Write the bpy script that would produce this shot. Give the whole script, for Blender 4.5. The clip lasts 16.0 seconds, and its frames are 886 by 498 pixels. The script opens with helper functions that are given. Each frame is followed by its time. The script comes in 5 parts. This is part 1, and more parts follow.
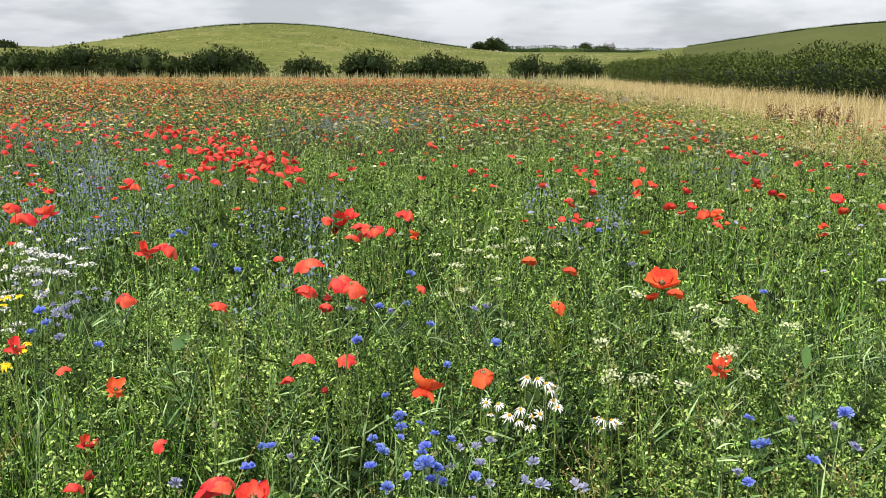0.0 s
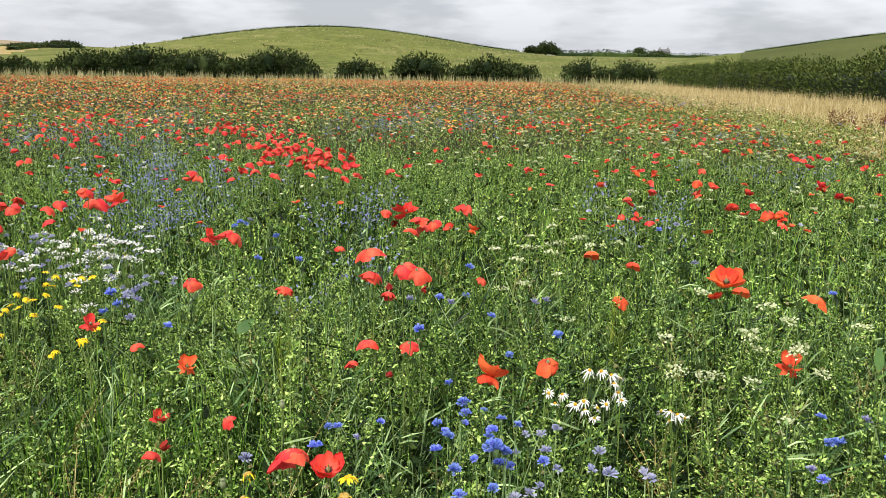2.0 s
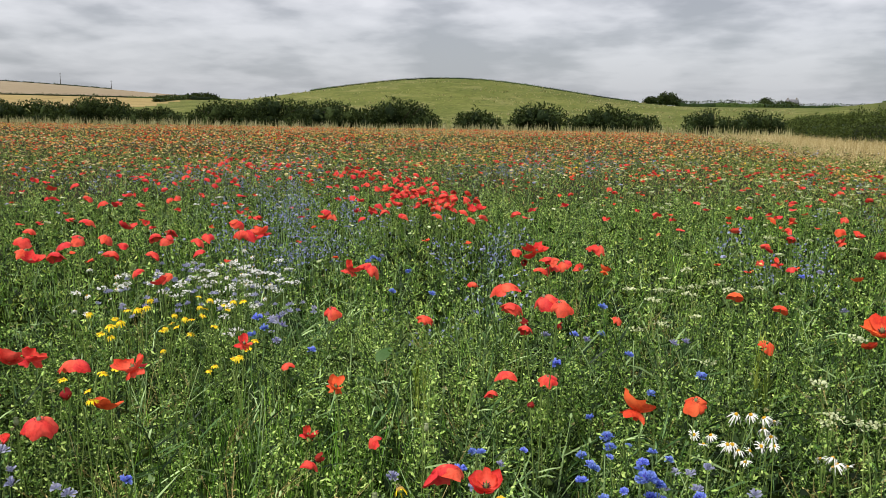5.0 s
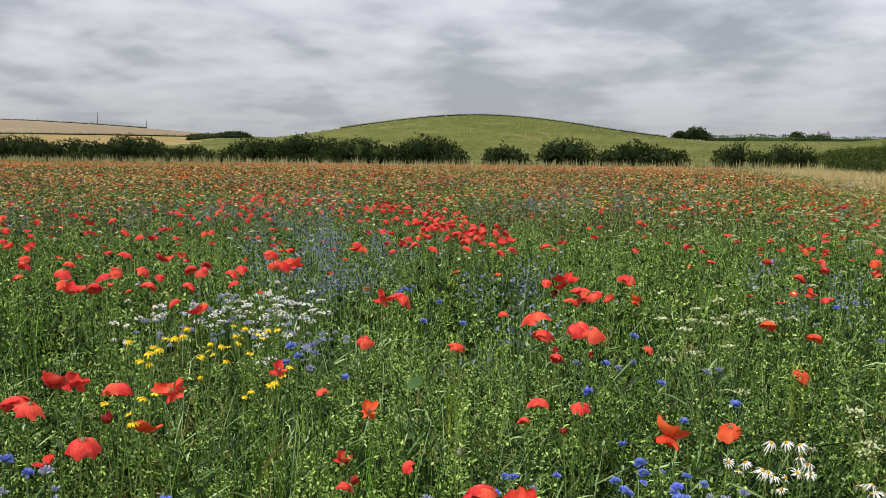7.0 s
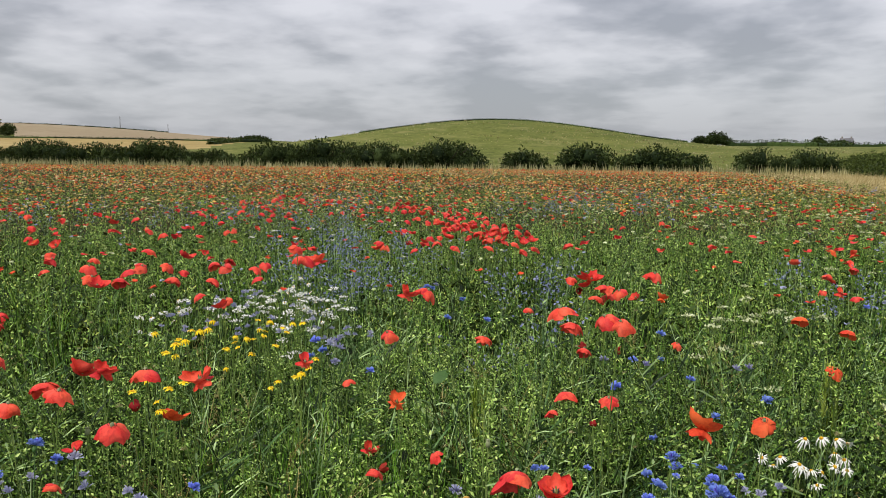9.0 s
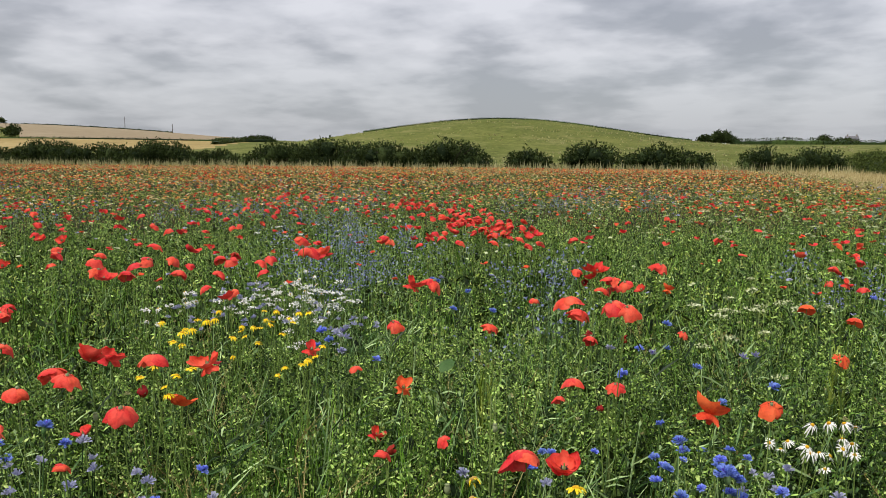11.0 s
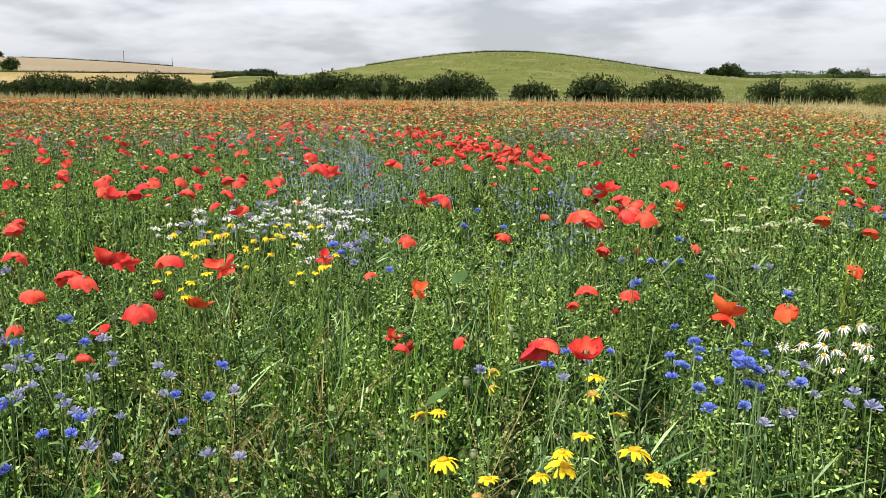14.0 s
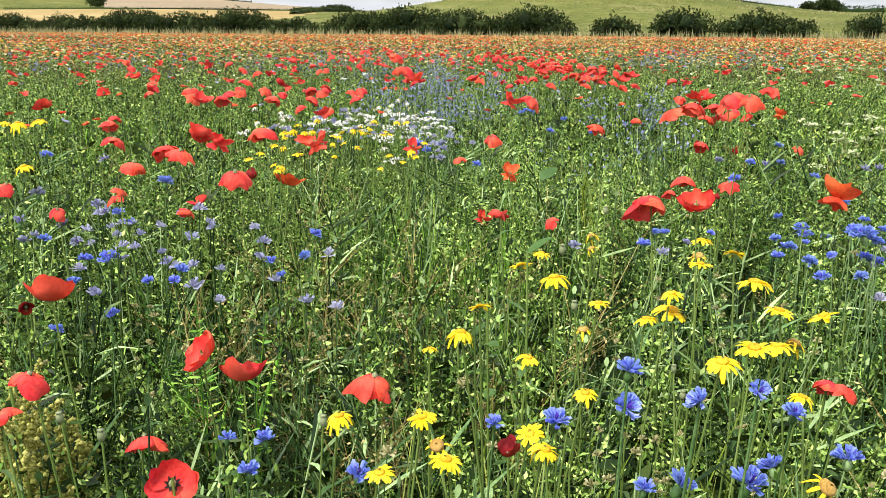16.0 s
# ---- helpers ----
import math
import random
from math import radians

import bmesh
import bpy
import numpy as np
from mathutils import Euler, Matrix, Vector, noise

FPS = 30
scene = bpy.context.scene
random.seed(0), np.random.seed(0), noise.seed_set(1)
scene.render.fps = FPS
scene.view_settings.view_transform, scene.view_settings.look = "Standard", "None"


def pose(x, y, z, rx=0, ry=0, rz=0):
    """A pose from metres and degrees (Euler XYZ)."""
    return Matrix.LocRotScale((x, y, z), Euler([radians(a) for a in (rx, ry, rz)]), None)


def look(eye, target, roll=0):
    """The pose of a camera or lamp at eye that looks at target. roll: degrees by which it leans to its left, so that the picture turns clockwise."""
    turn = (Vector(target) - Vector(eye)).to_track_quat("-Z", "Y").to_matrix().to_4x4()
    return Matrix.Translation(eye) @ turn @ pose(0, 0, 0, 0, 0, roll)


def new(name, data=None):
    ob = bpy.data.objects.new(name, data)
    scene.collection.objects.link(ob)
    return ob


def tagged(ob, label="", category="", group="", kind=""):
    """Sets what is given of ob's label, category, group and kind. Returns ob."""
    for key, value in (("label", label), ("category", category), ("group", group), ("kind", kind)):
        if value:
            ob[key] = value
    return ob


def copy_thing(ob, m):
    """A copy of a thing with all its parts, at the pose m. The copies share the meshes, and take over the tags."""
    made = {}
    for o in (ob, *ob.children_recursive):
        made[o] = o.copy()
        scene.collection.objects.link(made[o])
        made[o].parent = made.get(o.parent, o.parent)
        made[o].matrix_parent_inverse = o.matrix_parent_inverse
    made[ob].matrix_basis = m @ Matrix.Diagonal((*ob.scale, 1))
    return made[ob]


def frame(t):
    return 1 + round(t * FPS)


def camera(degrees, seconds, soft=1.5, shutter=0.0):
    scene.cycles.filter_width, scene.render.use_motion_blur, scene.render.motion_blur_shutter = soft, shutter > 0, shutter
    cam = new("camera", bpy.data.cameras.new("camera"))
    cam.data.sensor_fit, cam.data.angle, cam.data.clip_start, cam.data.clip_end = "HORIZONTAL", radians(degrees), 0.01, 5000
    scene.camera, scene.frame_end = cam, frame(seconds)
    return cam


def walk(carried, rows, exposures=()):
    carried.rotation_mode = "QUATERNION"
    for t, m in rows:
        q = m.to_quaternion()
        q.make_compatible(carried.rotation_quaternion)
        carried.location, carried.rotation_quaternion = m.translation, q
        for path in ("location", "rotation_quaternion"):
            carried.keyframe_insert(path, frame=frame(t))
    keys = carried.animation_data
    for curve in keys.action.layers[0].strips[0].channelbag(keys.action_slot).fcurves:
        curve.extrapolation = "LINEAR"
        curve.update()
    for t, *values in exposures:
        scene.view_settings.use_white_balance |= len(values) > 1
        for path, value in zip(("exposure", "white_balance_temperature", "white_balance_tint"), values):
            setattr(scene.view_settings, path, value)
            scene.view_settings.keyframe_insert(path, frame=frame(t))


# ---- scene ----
cam = camera(58.5, 16.0, soft=0.55)
PATH = [
    (0, (0.143, 0.078, 1.506), (0.054, 2.023, 1.047), 0.3),
    (0.5, (0.138, 0.079, 1.489), (0.028, 2.022, 1.029), 0.4),
    (1, (0.122, 0.078, 1.475), (-0.01, 2.019, 1.013), 0.6),
    (1.5, (0.106, 0.07, 1.471), (-0.057, 2.009, 1.007), 0.9),
    (2, (0.096, 0.063, 1.467), (-0.113, 2.0, 1.015), 0.8),
    (2.5, (0.087, 0.056, 1.458), (-0.169, 2.001, 1.068), 0.7),
    (3, (0.072, 0.05, 1.448), (-0.233, 1.993, 1.083), 0.9),
    (3.5, (0.056, 0.041, 1.441), (-0.29, 1.977, 1.074), 0.9),
    (4, (0.036, 0.045, 1.429), (-0.363, 1.97, 1.062), 0.7),
    (4.5, (0.02, 0.041, 1.422), (-0.43, 1.955, 1.059), 0.8),
    (5, (0.022, 0.019, 1.423), (-0.472, 1.928, 1.088), 0.8),
    (7.5, (0.022, -0.018, 1.397), (-0.554, 1.882, 1.156), 0.4),
    (8, (0.006, -0.015, 1.387), (-0.58, 1.882, 1.148), 0.5),
    (8.5, (-0.003, -0.011, 1.378), (-0.6, 1.883, 1.142), 0.5),
    (9, (-0.006, -0.013, 1.367), (-0.618, 1.876, 1.131), 0.5),
    (11.5, (-0.009, -0.026, 1.327), (-0.632, 1.859, 1.089), 0.3),
    (12, (-0.003, -0.041, 1.322), (-0.625, 1.844, 1.079), 0.2),
    (12.5, (0.007, -0.057, 1.315), (-0.614, 1.825, 1.048), 0.3),
    (13, (-0.01, -0.038, 1.294), (-0.629, 1.842, 1.004), 0.2),
    (13.5, (-0.022, -0.032, 1.279), (-0.637, 1.843, 0.952), 0.3),
    (14, (-0.038, -0.026, 1.252), (-0.66, 1.833, 0.854), 0.3),
    (14.5, (-0.032, -0.049, 1.227), (-0.711, 1.776, 0.771), 0.0),
    (15, (-0.053, -0.047, 1.195), (-0.804, 1.739, 0.703), -0.4),
    (15.5, (-0.08, -0.035, 1.14), (-0.862, 1.732, 0.621), -0.5),
    (16, (-0.077, -0.042, 1.106), (-0.857, 1.717, 0.559), 0.2),
]
EXPOSURES = [(0.0, 0.0), (2.0, 0.0), (3.5, -0.15), (5.0, -0.38), (7.5, -0.52), (9.0, -0.54), (11.5, -0.5), (12.5, -0.4), (13.5, -0.12), (14.5, 0.1), (16.0, 0.27)]
walk(cam, [(t, look(eye, target, roll)) for t, eye, target, roll in PATH], EXPOSURES)

# ---- world, sun, exposure ----
SUN_AZ, SUN_EL = 205.0, 58.0        # behind the camera, high, veiled by cloud
world = bpy.data.worlds.new("overcast_sky")
scene.world = world
world.use_nodes = True


class Nodes:
    """Short hand for a node tree."""

    def __init__(self, tree):
        self.tree = tree
        tree.nodes.clear()

    def add(self, kind, sockets=None):
        n = self.tree.nodes.new(kind)
        for k, v in (sockets or {}).items():
            if isinstance(v, bpy.types.NodeSocket):
                self.tree.links.new(v, n.inputs[k])
            else:
                n.inputs[k].default_value = v
        return n

    def math(self, op, a, b=0.0, clamp=False):
        n = self.add("ShaderNodeMath", {0: a, 1: b})
        n.operation, n.use_clamp = op, clamp
        return n.outputs[0]

    def noise(self, vec, scale, detail=4.0, rough=0.55, distort=0.0):
        return self.add("ShaderNodeTexNoise", {"Vector": vec, "Scale": scale, "Detail": detail, "Roughness": rough, "Distortion": distort}).outputs[0]

    def ramp(self, fac, stops):
        n = self.add("ShaderNodeValToRGB", {0: fac})
        els = n.color_ramp.elements
        while len(els) < len(stops):
            els.new(0.5)
        for e, (p, c) in zip(els, stops):
            e.position, e.color = p, (*c, 1) if len(c) == 3 else c
        return n.outputs[0]

    def mix(self, fac, a, b, blend="MIX"):
        n = self.add("ShaderNodeMix")
        n.data_type, n.blend_type = "RGBA", blend
        for k, v in ((0, fac), (6, a), (7, b)):
            if isinstance(v, bpy.types.NodeSocket):
                self.tree.links.new(v, n.inputs[k])
            else:
                n.inputs[k].default_value = (*v, 1) if isinstance(v, tuple) and len(v) == 3 else v
        return n.outputs[2]


def build_sky():
    w = Nodes(world.node_tree)
    out = w.add("ShaderNodeOutputWorld")
    sky = w.add("ShaderNodeTexSky")
    sky.sky_type, sky.sun_disc, sky.dust_density = "NISHITA", False, 3.0
    sky.sun_elevation, sky.sun_rotation = radians(SUN_EL), radians(SUN_AZ)
    gen = w.add("ShaderNodeTexCoord").outputs["Generated"]
    sep = w.add("ShaderNodeSeparateXYZ", {0: gen})
    up = w.math("MAXIMUM", sep.outputs[2], 0.0)
    lift = w.math("ADD", up, 0.20)
    flat = w.add("ShaderNodeCombineXYZ", {0: w.math("DIVIDE", sep.outputs[0], lift), 1: w.math("DIVIDE", sep.outputs[1], lift), 2: 0.37})
    big = w.noise(flat.outputs[0], 1.25, 3.0, 0.45, 0.2)
    mid = w.noise(flat.outputs[0], 2.7, 4.0, 0.5, 0.15)
    fine = w.noise(flat.outputs[0], 9.0, 3.0, 0.5, 0.1)
    tone = w.math("ADD", w.math("MULTIPLY", big, 0.55), w.math("ADD", w.math("MULTIPLY", mid, 0.36), w.math("MULTIPLY", fine, 0.09)))
    cloud = w.ramp(tone, [(0.405, (0.41, 0.405, 0.435)), (0.46, (0.54, 0.53, 0.565)), (0.505, (0.71, 0.695, 0.73)), (0.575, (0.88, 0.86, 0.895))])
    haze = w.ramp(up, [(0.0, (1, 1, 1)), (0.05, (0.75, 0.75, 0.75)), (0.13, (0, 0, 0))])
    cloud = w.mix(w.math("MULTIPLY", haze, 0.6), cloud, (0.56, 0.61, 0.68))
    # an overcast sky is some three times as bright overhead as low down
    rise = w.math("ADD", 0.92, w.math("MULTIPLY", w.math("POWER", up, 1.3), SKY_RISE))
    sheet = w.add("ShaderNodeBackground", {0: cloud, 1: rise})
    clear = w.add("ShaderNodeBackground", {0: sky.outputs[0], 1: 0.05})
    both = w.add("ShaderNodeAddShader", {0: sheet.outputs[0], 1: clear.outputs[0]})
    w.tree.links.new(both.outputs[0], out.inputs[0])


SKY_RISE = 1.3
build_sky()
sun = new("sun", bpy.data.lights.new("sun", "SUN"))
sun.data.energy, sun.data.angle, sun.data.color = 5.0, radians(8), (1.0, 0.95, 0.88)
sun.matrix_world = look((0, 0, 0), (-math.sin(radians(SUN_AZ)) * math.cos(radians(SUN_EL)), -math.cos(radians(SUN_AZ)) * math.cos(radians(SUN_EL)), -math.sin(radians(SUN_EL))))

# ---- materials ----
RNG = np.random.default_rng(11)


def material(name, rough=0.6, spec=0.3):
    """A new material and its nodes with a Principled surface: (material, nodes, surface)."""
    m = bpy.data.materials.new(name)
    m.use_nodes = True
    n = Nodes(m.node_tree)
    bsdf = n.add("ShaderNodeBsdfPrincipled", {"Roughness": rough, "Specular IOR Level": spec})
    out = n.add("ShaderNodeOutputMaterial")
    n.tree.links.new(bsdf.outputs[0], out.inputs[0])
    return m, n, bsdf


def leafy(name, dark, mid, light, patch=0.9, sheer=0.12, rough=0.5, spec=0.18):
    """Foliage: a tone of its own for each leaf, drifting over the field in patches, and some light let through."""
    m, n, bsdf = material(name, rough, spec)
    geo = n.add("ShaderNodeNewGeometry")
    pos = geo.outputs["Position"]
    drift = n.noise(pos, patch, 3.0)
    grain = n.noise(pos, 160.0, 2.0)
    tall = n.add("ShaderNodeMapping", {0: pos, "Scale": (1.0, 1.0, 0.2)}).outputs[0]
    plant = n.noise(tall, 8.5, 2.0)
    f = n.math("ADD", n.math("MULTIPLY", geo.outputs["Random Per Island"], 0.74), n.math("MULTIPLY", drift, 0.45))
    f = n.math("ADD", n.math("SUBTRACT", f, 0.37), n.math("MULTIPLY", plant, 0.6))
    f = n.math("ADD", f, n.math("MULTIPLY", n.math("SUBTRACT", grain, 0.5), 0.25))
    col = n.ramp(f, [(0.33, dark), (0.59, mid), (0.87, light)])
    n.tree.links.new(col, bsdf.inputs["Base Color"])
    tr = n.add("ShaderNodeBsdfTranslucent", {0: n.mix(0.35, col, (0.30, 0.36, 0.04))})
    mx = n.add("ShaderNodeMixShader", {0: sheer, 1: bsdf.outputs[0], 2: tr.outputs[0]})
    n.tree.links.new(mx.outputs[0], n.tree.nodes["Material Output"].inputs[0])
    return m


def petal(name, base, vein, edge, sheer=0.22, scale=110.0, vary=0.25):
    """Petals: fine veins, a tone of its own for each petal, light let through."""
    m, n, bsdf = material(name, 0.6, 0.1)
    geo = n.add("ShaderNodeNewGeometry")
    pos = n.add("ShaderNodeTexCoord").outputs["Object"]
    info = n.add("ShaderNodeObjectInfo").outputs["Random"]
    fine = n.noise(pos, scale, 3.0, 0.6, 0.8)
    soft = n.noise(pos, 28.0, 2.0)
    col = n.mix(n.ramp(fine, [(0.38, (0, 0, 0)), (0.7, (1, 1, 1))]), base, vein)
    col = n.mix(n.ramp(soft, [(0.4, (0, 0, 0)), (0.75, (0.8, 0.8, 0.8))]), col, edge)
    shift = n.math("ADD", n.math("MULTIPLY", info, 0.6), n.math("MULTIPLY", geo.outputs["Random Per Island"], 0.4))
    hsv = n.add("ShaderNodeHueSaturation", {"Hue": n.math("ADD", 0.5 - 0.03 * vary, n.math("MULTIPLY", shift, 0.06 * vary)), "Value": n.math("ADD", 1.0 - 0.5 * vary, n.math("MULTIPLY", shift, vary)), "Color": col})
    col = hsv.outputs[0]
    n.tree.links.new(col, bsdf.inputs["Base Color"])
    bump = n.add("ShaderNodeBump", {"Strength": 0.35, "Distance": 0.002, "Height": fine})
    n.tree.links.new(bump.outputs[0], bsdf.inputs["Normal"])
    tr = n.add("ShaderNodeBsdfTranslucent", {0: col})
    mx = n.add("ShaderNodeMixShader", {0: sheer, 1: bsdf.outputs[0], 2: tr.outputs[0]})
    n.tree.links.new(mx.outputs[0], n.tree.nodes["Material Output"].inputs[0])
    return m


def field(name, stops, scale, fine, streak=None, rough=0.95, relief=0.3, strip=None):
    """Land seen from afar or under plants: broad drifts, fine grain and relief."""
    m, n, bsdf = material(name, rough, 0.05)
    pos = n.add("ShaderNodeNewGeometry").outputs["Position"]
    wide = n.noise(pos, scale, 5.0, 0.6)
    grit = n.noise(pos, fine, 4.0, 0.7)
    f = n.math("ADD", n.math("MULTIPLY", wide, 0.6), n.math("MULTIPLY", grit, 0.4))
    col = n.ramp(f, stops)
    if streak:
        size, tone = streak
        flow = n.add("ShaderNodeMapping", {0: pos, "Rotation": (0, 0, 0.35), "Scale": (0.8, 0.55, 1.0)}).outputs[0]
        lines = n.math("MULTIPLY", n.ramp(n.noise(flow, size, 6.0, 0.72), [(0.52, (0, 0, 0)), (0.68, (1, 1, 1))]), 0.6)
        col = n.mix(lines, col, tone)
        dots = n.ramp(n.noise(flow, size * 9.0, 5.0, 0.8), [(0.54, (0, 0, 0)), (0.66, (1, 1, 1))])
        col = n.mix(n.math("MULTIPLY", dots, 0.75), col, tone)
        hollows = n.ramp(n.noise(flow, size * 4.0, 5.0, 0.75), [(0.34, (1, 1, 1)), (0.46, (0, 0, 0))])
        col = n.mix(n.math("MULTIPLY", hollows, 0.65), col, tuple(0.55 * c for c in stops[0][1]))
    if strip:
        x0, x1, tone = strip
        wander = n.math("ADD", n.add("ShaderNodeSeparateXYZ", {0: pos}).outputs[0], n.math("MULTIPLY", grit, 0.8))
        inside = n.math("MULTIPLY", n.math("GREATER_THAN", wander, x0 + 0.4), n.math("LESS_THAN", wander, x1 + 0.4))
        col = n.mix(inside, col, n.mix(grit, tuple(0.6 * c for c in tone), tone))
    n.tree.links.new(col, bsdf.inputs["Base Color"])
    bump = n.add("ShaderNodeBump", {"Strength": relief, "Distance": 0.1, "Height": grit})
    n.tree.links.new(bump.outputs[0], bsdf.inputs["Normal"])
    return m


# Soil toned near black: the shade beneath the growth is put into its colour.
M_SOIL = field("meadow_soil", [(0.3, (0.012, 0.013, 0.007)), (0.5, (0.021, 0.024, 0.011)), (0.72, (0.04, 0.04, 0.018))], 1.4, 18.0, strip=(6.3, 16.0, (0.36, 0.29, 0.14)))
M_PASTURE = field("pasture_grass", [(0.34, (0.050, 0.066, 0.012)), (0.5, (0.082, 0.098, 0.020)), (0.66, (0.125, 0.132, 0.034))], 0.03, 0.45, (0.11, (0.20, 0.185, 0.075)))
M_PASTURE_RIGHT = field("deep_grass", [(0.3, (0.040, 0.050, 0.012)), (0.5, (0.056, 0.066, 0.017)), (0.7, (0.078, 0.086, 0.027))], 0.03, 0.6)
M_GOLD = field("ripe_barley", [(0.3, (0.20, 0.148, 0.056)), (0.5, (0.25, 0.19, 0.076)), (0.72, (0.30, 0.23, 0.105))], 0.006, 0.2, (0.02, (0.36, 0.29, 0.15)))
M_STUBBLE = field("pale_stubble", [(0.3, (0.18, 0.142, 0.09)), (0.5, (0.22, 0.178, 0.115)), (0.72, (0.27, 0.225, 0.152))], 0.005, 0.15)

# Weed, grey-green and grass dark stops near black: gap shade painted into random leaf tones.
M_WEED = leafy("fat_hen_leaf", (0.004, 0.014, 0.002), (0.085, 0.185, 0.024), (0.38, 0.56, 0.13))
M_TIP = leafy("fat_hen_tip", (0.05, 0.11, 0.014), (0.20, 0.32, 0.05), (0.50, 0.64, 0.19))
M_VIVID = leafy("vivid_green_stem", (0.012, 0.045, 0.004), (0.12, 0.30, 0.025), (0.36, 0.60, 0.09))
M_WEED_YELLOW = leafy("lime_leaf", (0.07, 0.12, 0.012), (0.22, 0.31, 0.035), (0.5, 0.57, 0.14))
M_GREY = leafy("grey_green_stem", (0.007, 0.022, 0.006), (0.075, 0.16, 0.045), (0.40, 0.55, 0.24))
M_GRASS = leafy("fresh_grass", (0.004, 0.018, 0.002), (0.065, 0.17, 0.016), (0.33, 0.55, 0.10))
# leaf colour kept near black to paint the shade deep between plants
M_SHADE_LEAF = leafy("shade_dark_leaf", (0.004, 0.011, 0.002), (0.014, 0.032, 0.006), (0.055, 0.09, 0.02), 0.9, 0.06, 0.7, 0.12)
M_BROAD = leafy("broad_leaf", (0.015, 0.04, 0.01), (0.05, 0.11, 0.025), (0.14, 0.23, 0.06))
M_SEEDY = leafy("dry_seed_stalk", (0.07, 0.05, 0.017), (0.22, 0.145, 0.05), (0.45, 0.34, 0.14))
M_SPRAY = leafy("dry_seed_spray", (0.14, 0.11, 0.03), (0.30, 0.25, 0.08), (0.48, 0.42, 0.17), 0.9, 0.1)
M_STRAW = leafy("straw_blade", (0.28, 0.21, 0.09), (0.52, 0.43, 0.21), (0.70, 0.60, 0.35), 0.35, 0.25, 0.7)
M_PALE = leafy("verge_grass", (0.22, 0.21, 0.09), (0.36, 0.34, 0.16), (0.5, 0.47, 0.27), 0.3, 0.25, 0.7)
M_BUSH = leafy("hawthorn_leaf", (0.008, 0.017, 0.005), (0.020, 0.035, 0.009), (0.06, 0.085, 0.024), 0.5, 0.10, 0.75, 0.12)
M_HEDGE = leafy("hedge_leaf", (0.010, 0.020, 0.004), (0.040, 0.062, 0.013), (0.13, 0.17, 0.04), 0.35, 0.12, 0.75, 0.12)
M_DOCK = leafy("rusty_dock_seed", (0.07, 0.025, 0.012), (0.14, 0.055, 0.022), (0.22, 0.10, 0.04), 2.0, 0.15)
M_GOOSE = leafy("goosefoot_seed", (0.22, 0.23, 0.045), (0.40, 0.40, 0.09), (0.58, 0.56, 0.17), 6.0, 0.2)
M_STEM = leafy("flower_stem", (0.06, 0.11, 0.025), (0.15, 0.23, 0.05), (0.32, 0.41, 0.13), 3.0, 0.15)
M_BARK = field("bark", [(0.3, (0.03, 0.024, 0.018)), (0.6, (0.07, 0.055, 0.04))], 3.0, 30.0)

M_RED = petal("poppy_red", (0.68, 0.048, 0.036), (0.44, 0.016, 0.015), (0.80, 0.125, 0.085), vary=0.4)
M_ORANGE = petal("poppy_orange", (0.72, 0.085, 0.028), (0.48, 0.036, 0.016), (0.80, 0.16, 0.055), vary=0.4)
M_DARKRED = petal("withered_poppy", (0.24, 0.014, 0.012), (0.14, 0.008, 0.008), (0.34, 0.03, 0.02), vary=0.3)
M_OCHRE = petal("ochre_flower", (0.60, 0.30, 0.075), (0.46, 0.20, 0.05), (0.70, 0.44, 0.16), vary=0.5)
M_BLUE = petal("cornflower_blue", (0.22, 0.32, 0.78), (0.14, 0.20, 0.64), (0.42, 0.52, 0.86), 0.3, 300.0, 0.5)
M_PURPLE = petal("cornflower_heart", (0.10, 0.05, 0.42), (0.06, 0.03, 0.28), (0.18, 0.10, 0.5), 0.2, 300.0)
M_FADED = petal("faded_cornflower", (0.34, 0.36, 0.52), (0.22, 0.23, 0.40), (0.48, 0.48, 0.56), 0.3, 300.0)
M_YELLOW = petal("marigold_yellow", (0.86, 0.64, 0.018), (0.78, 0.50, 0.014), (0.90, 0.72, 0.05), 0.3, 260.0)
M_DISC = petal("marigold_disc", (0.62, 0.36, 0.015), (0.40, 0.20, 0.012), (0.7, 0.45, 0.03), 0.1, 500.0)
M_BROWN = petal("spent_disc", (0.42, 0.27, 0.06), (0.22, 0.12, 0.03), (0.55, 0.38, 0.12), 0.1, 500.0)
M_WHITE = petal("daisy_white", (0.80, 0.80, 0.76), (0.70, 0.71, 0.68), (0.84, 0.83, 0.78), 0.3, 260.0, 0.15)
M_VIOLET = petal("phacelia_violet", (0.24, 0.27, 0.48), (0.15, 0.17, 0.36), (0.38, 0.41, 0.58), 0.3, 300.0, 0.6)
M_CREAM = petal("cream_umbel", (0.55, 0.60, 0.34), (0.42, 0.48, 0.22), (0.68, 0.70, 0.5), 0.3, 300.0, 0.3)
M_DARK = petal("poppy_heart", (0.02, 0.014, 0.016), (0.012, 0.01, 0.012), (0.05, 0.04, 0.035), 0.0, 300.0)
M_POD = leafy("poppy_pod", (0.14, 0.17, 0.08), (0.22, 0.26, 0.13), (0.32, 0.35, 0.2), 8.0, 0.1)

# ---- mesh tools ----


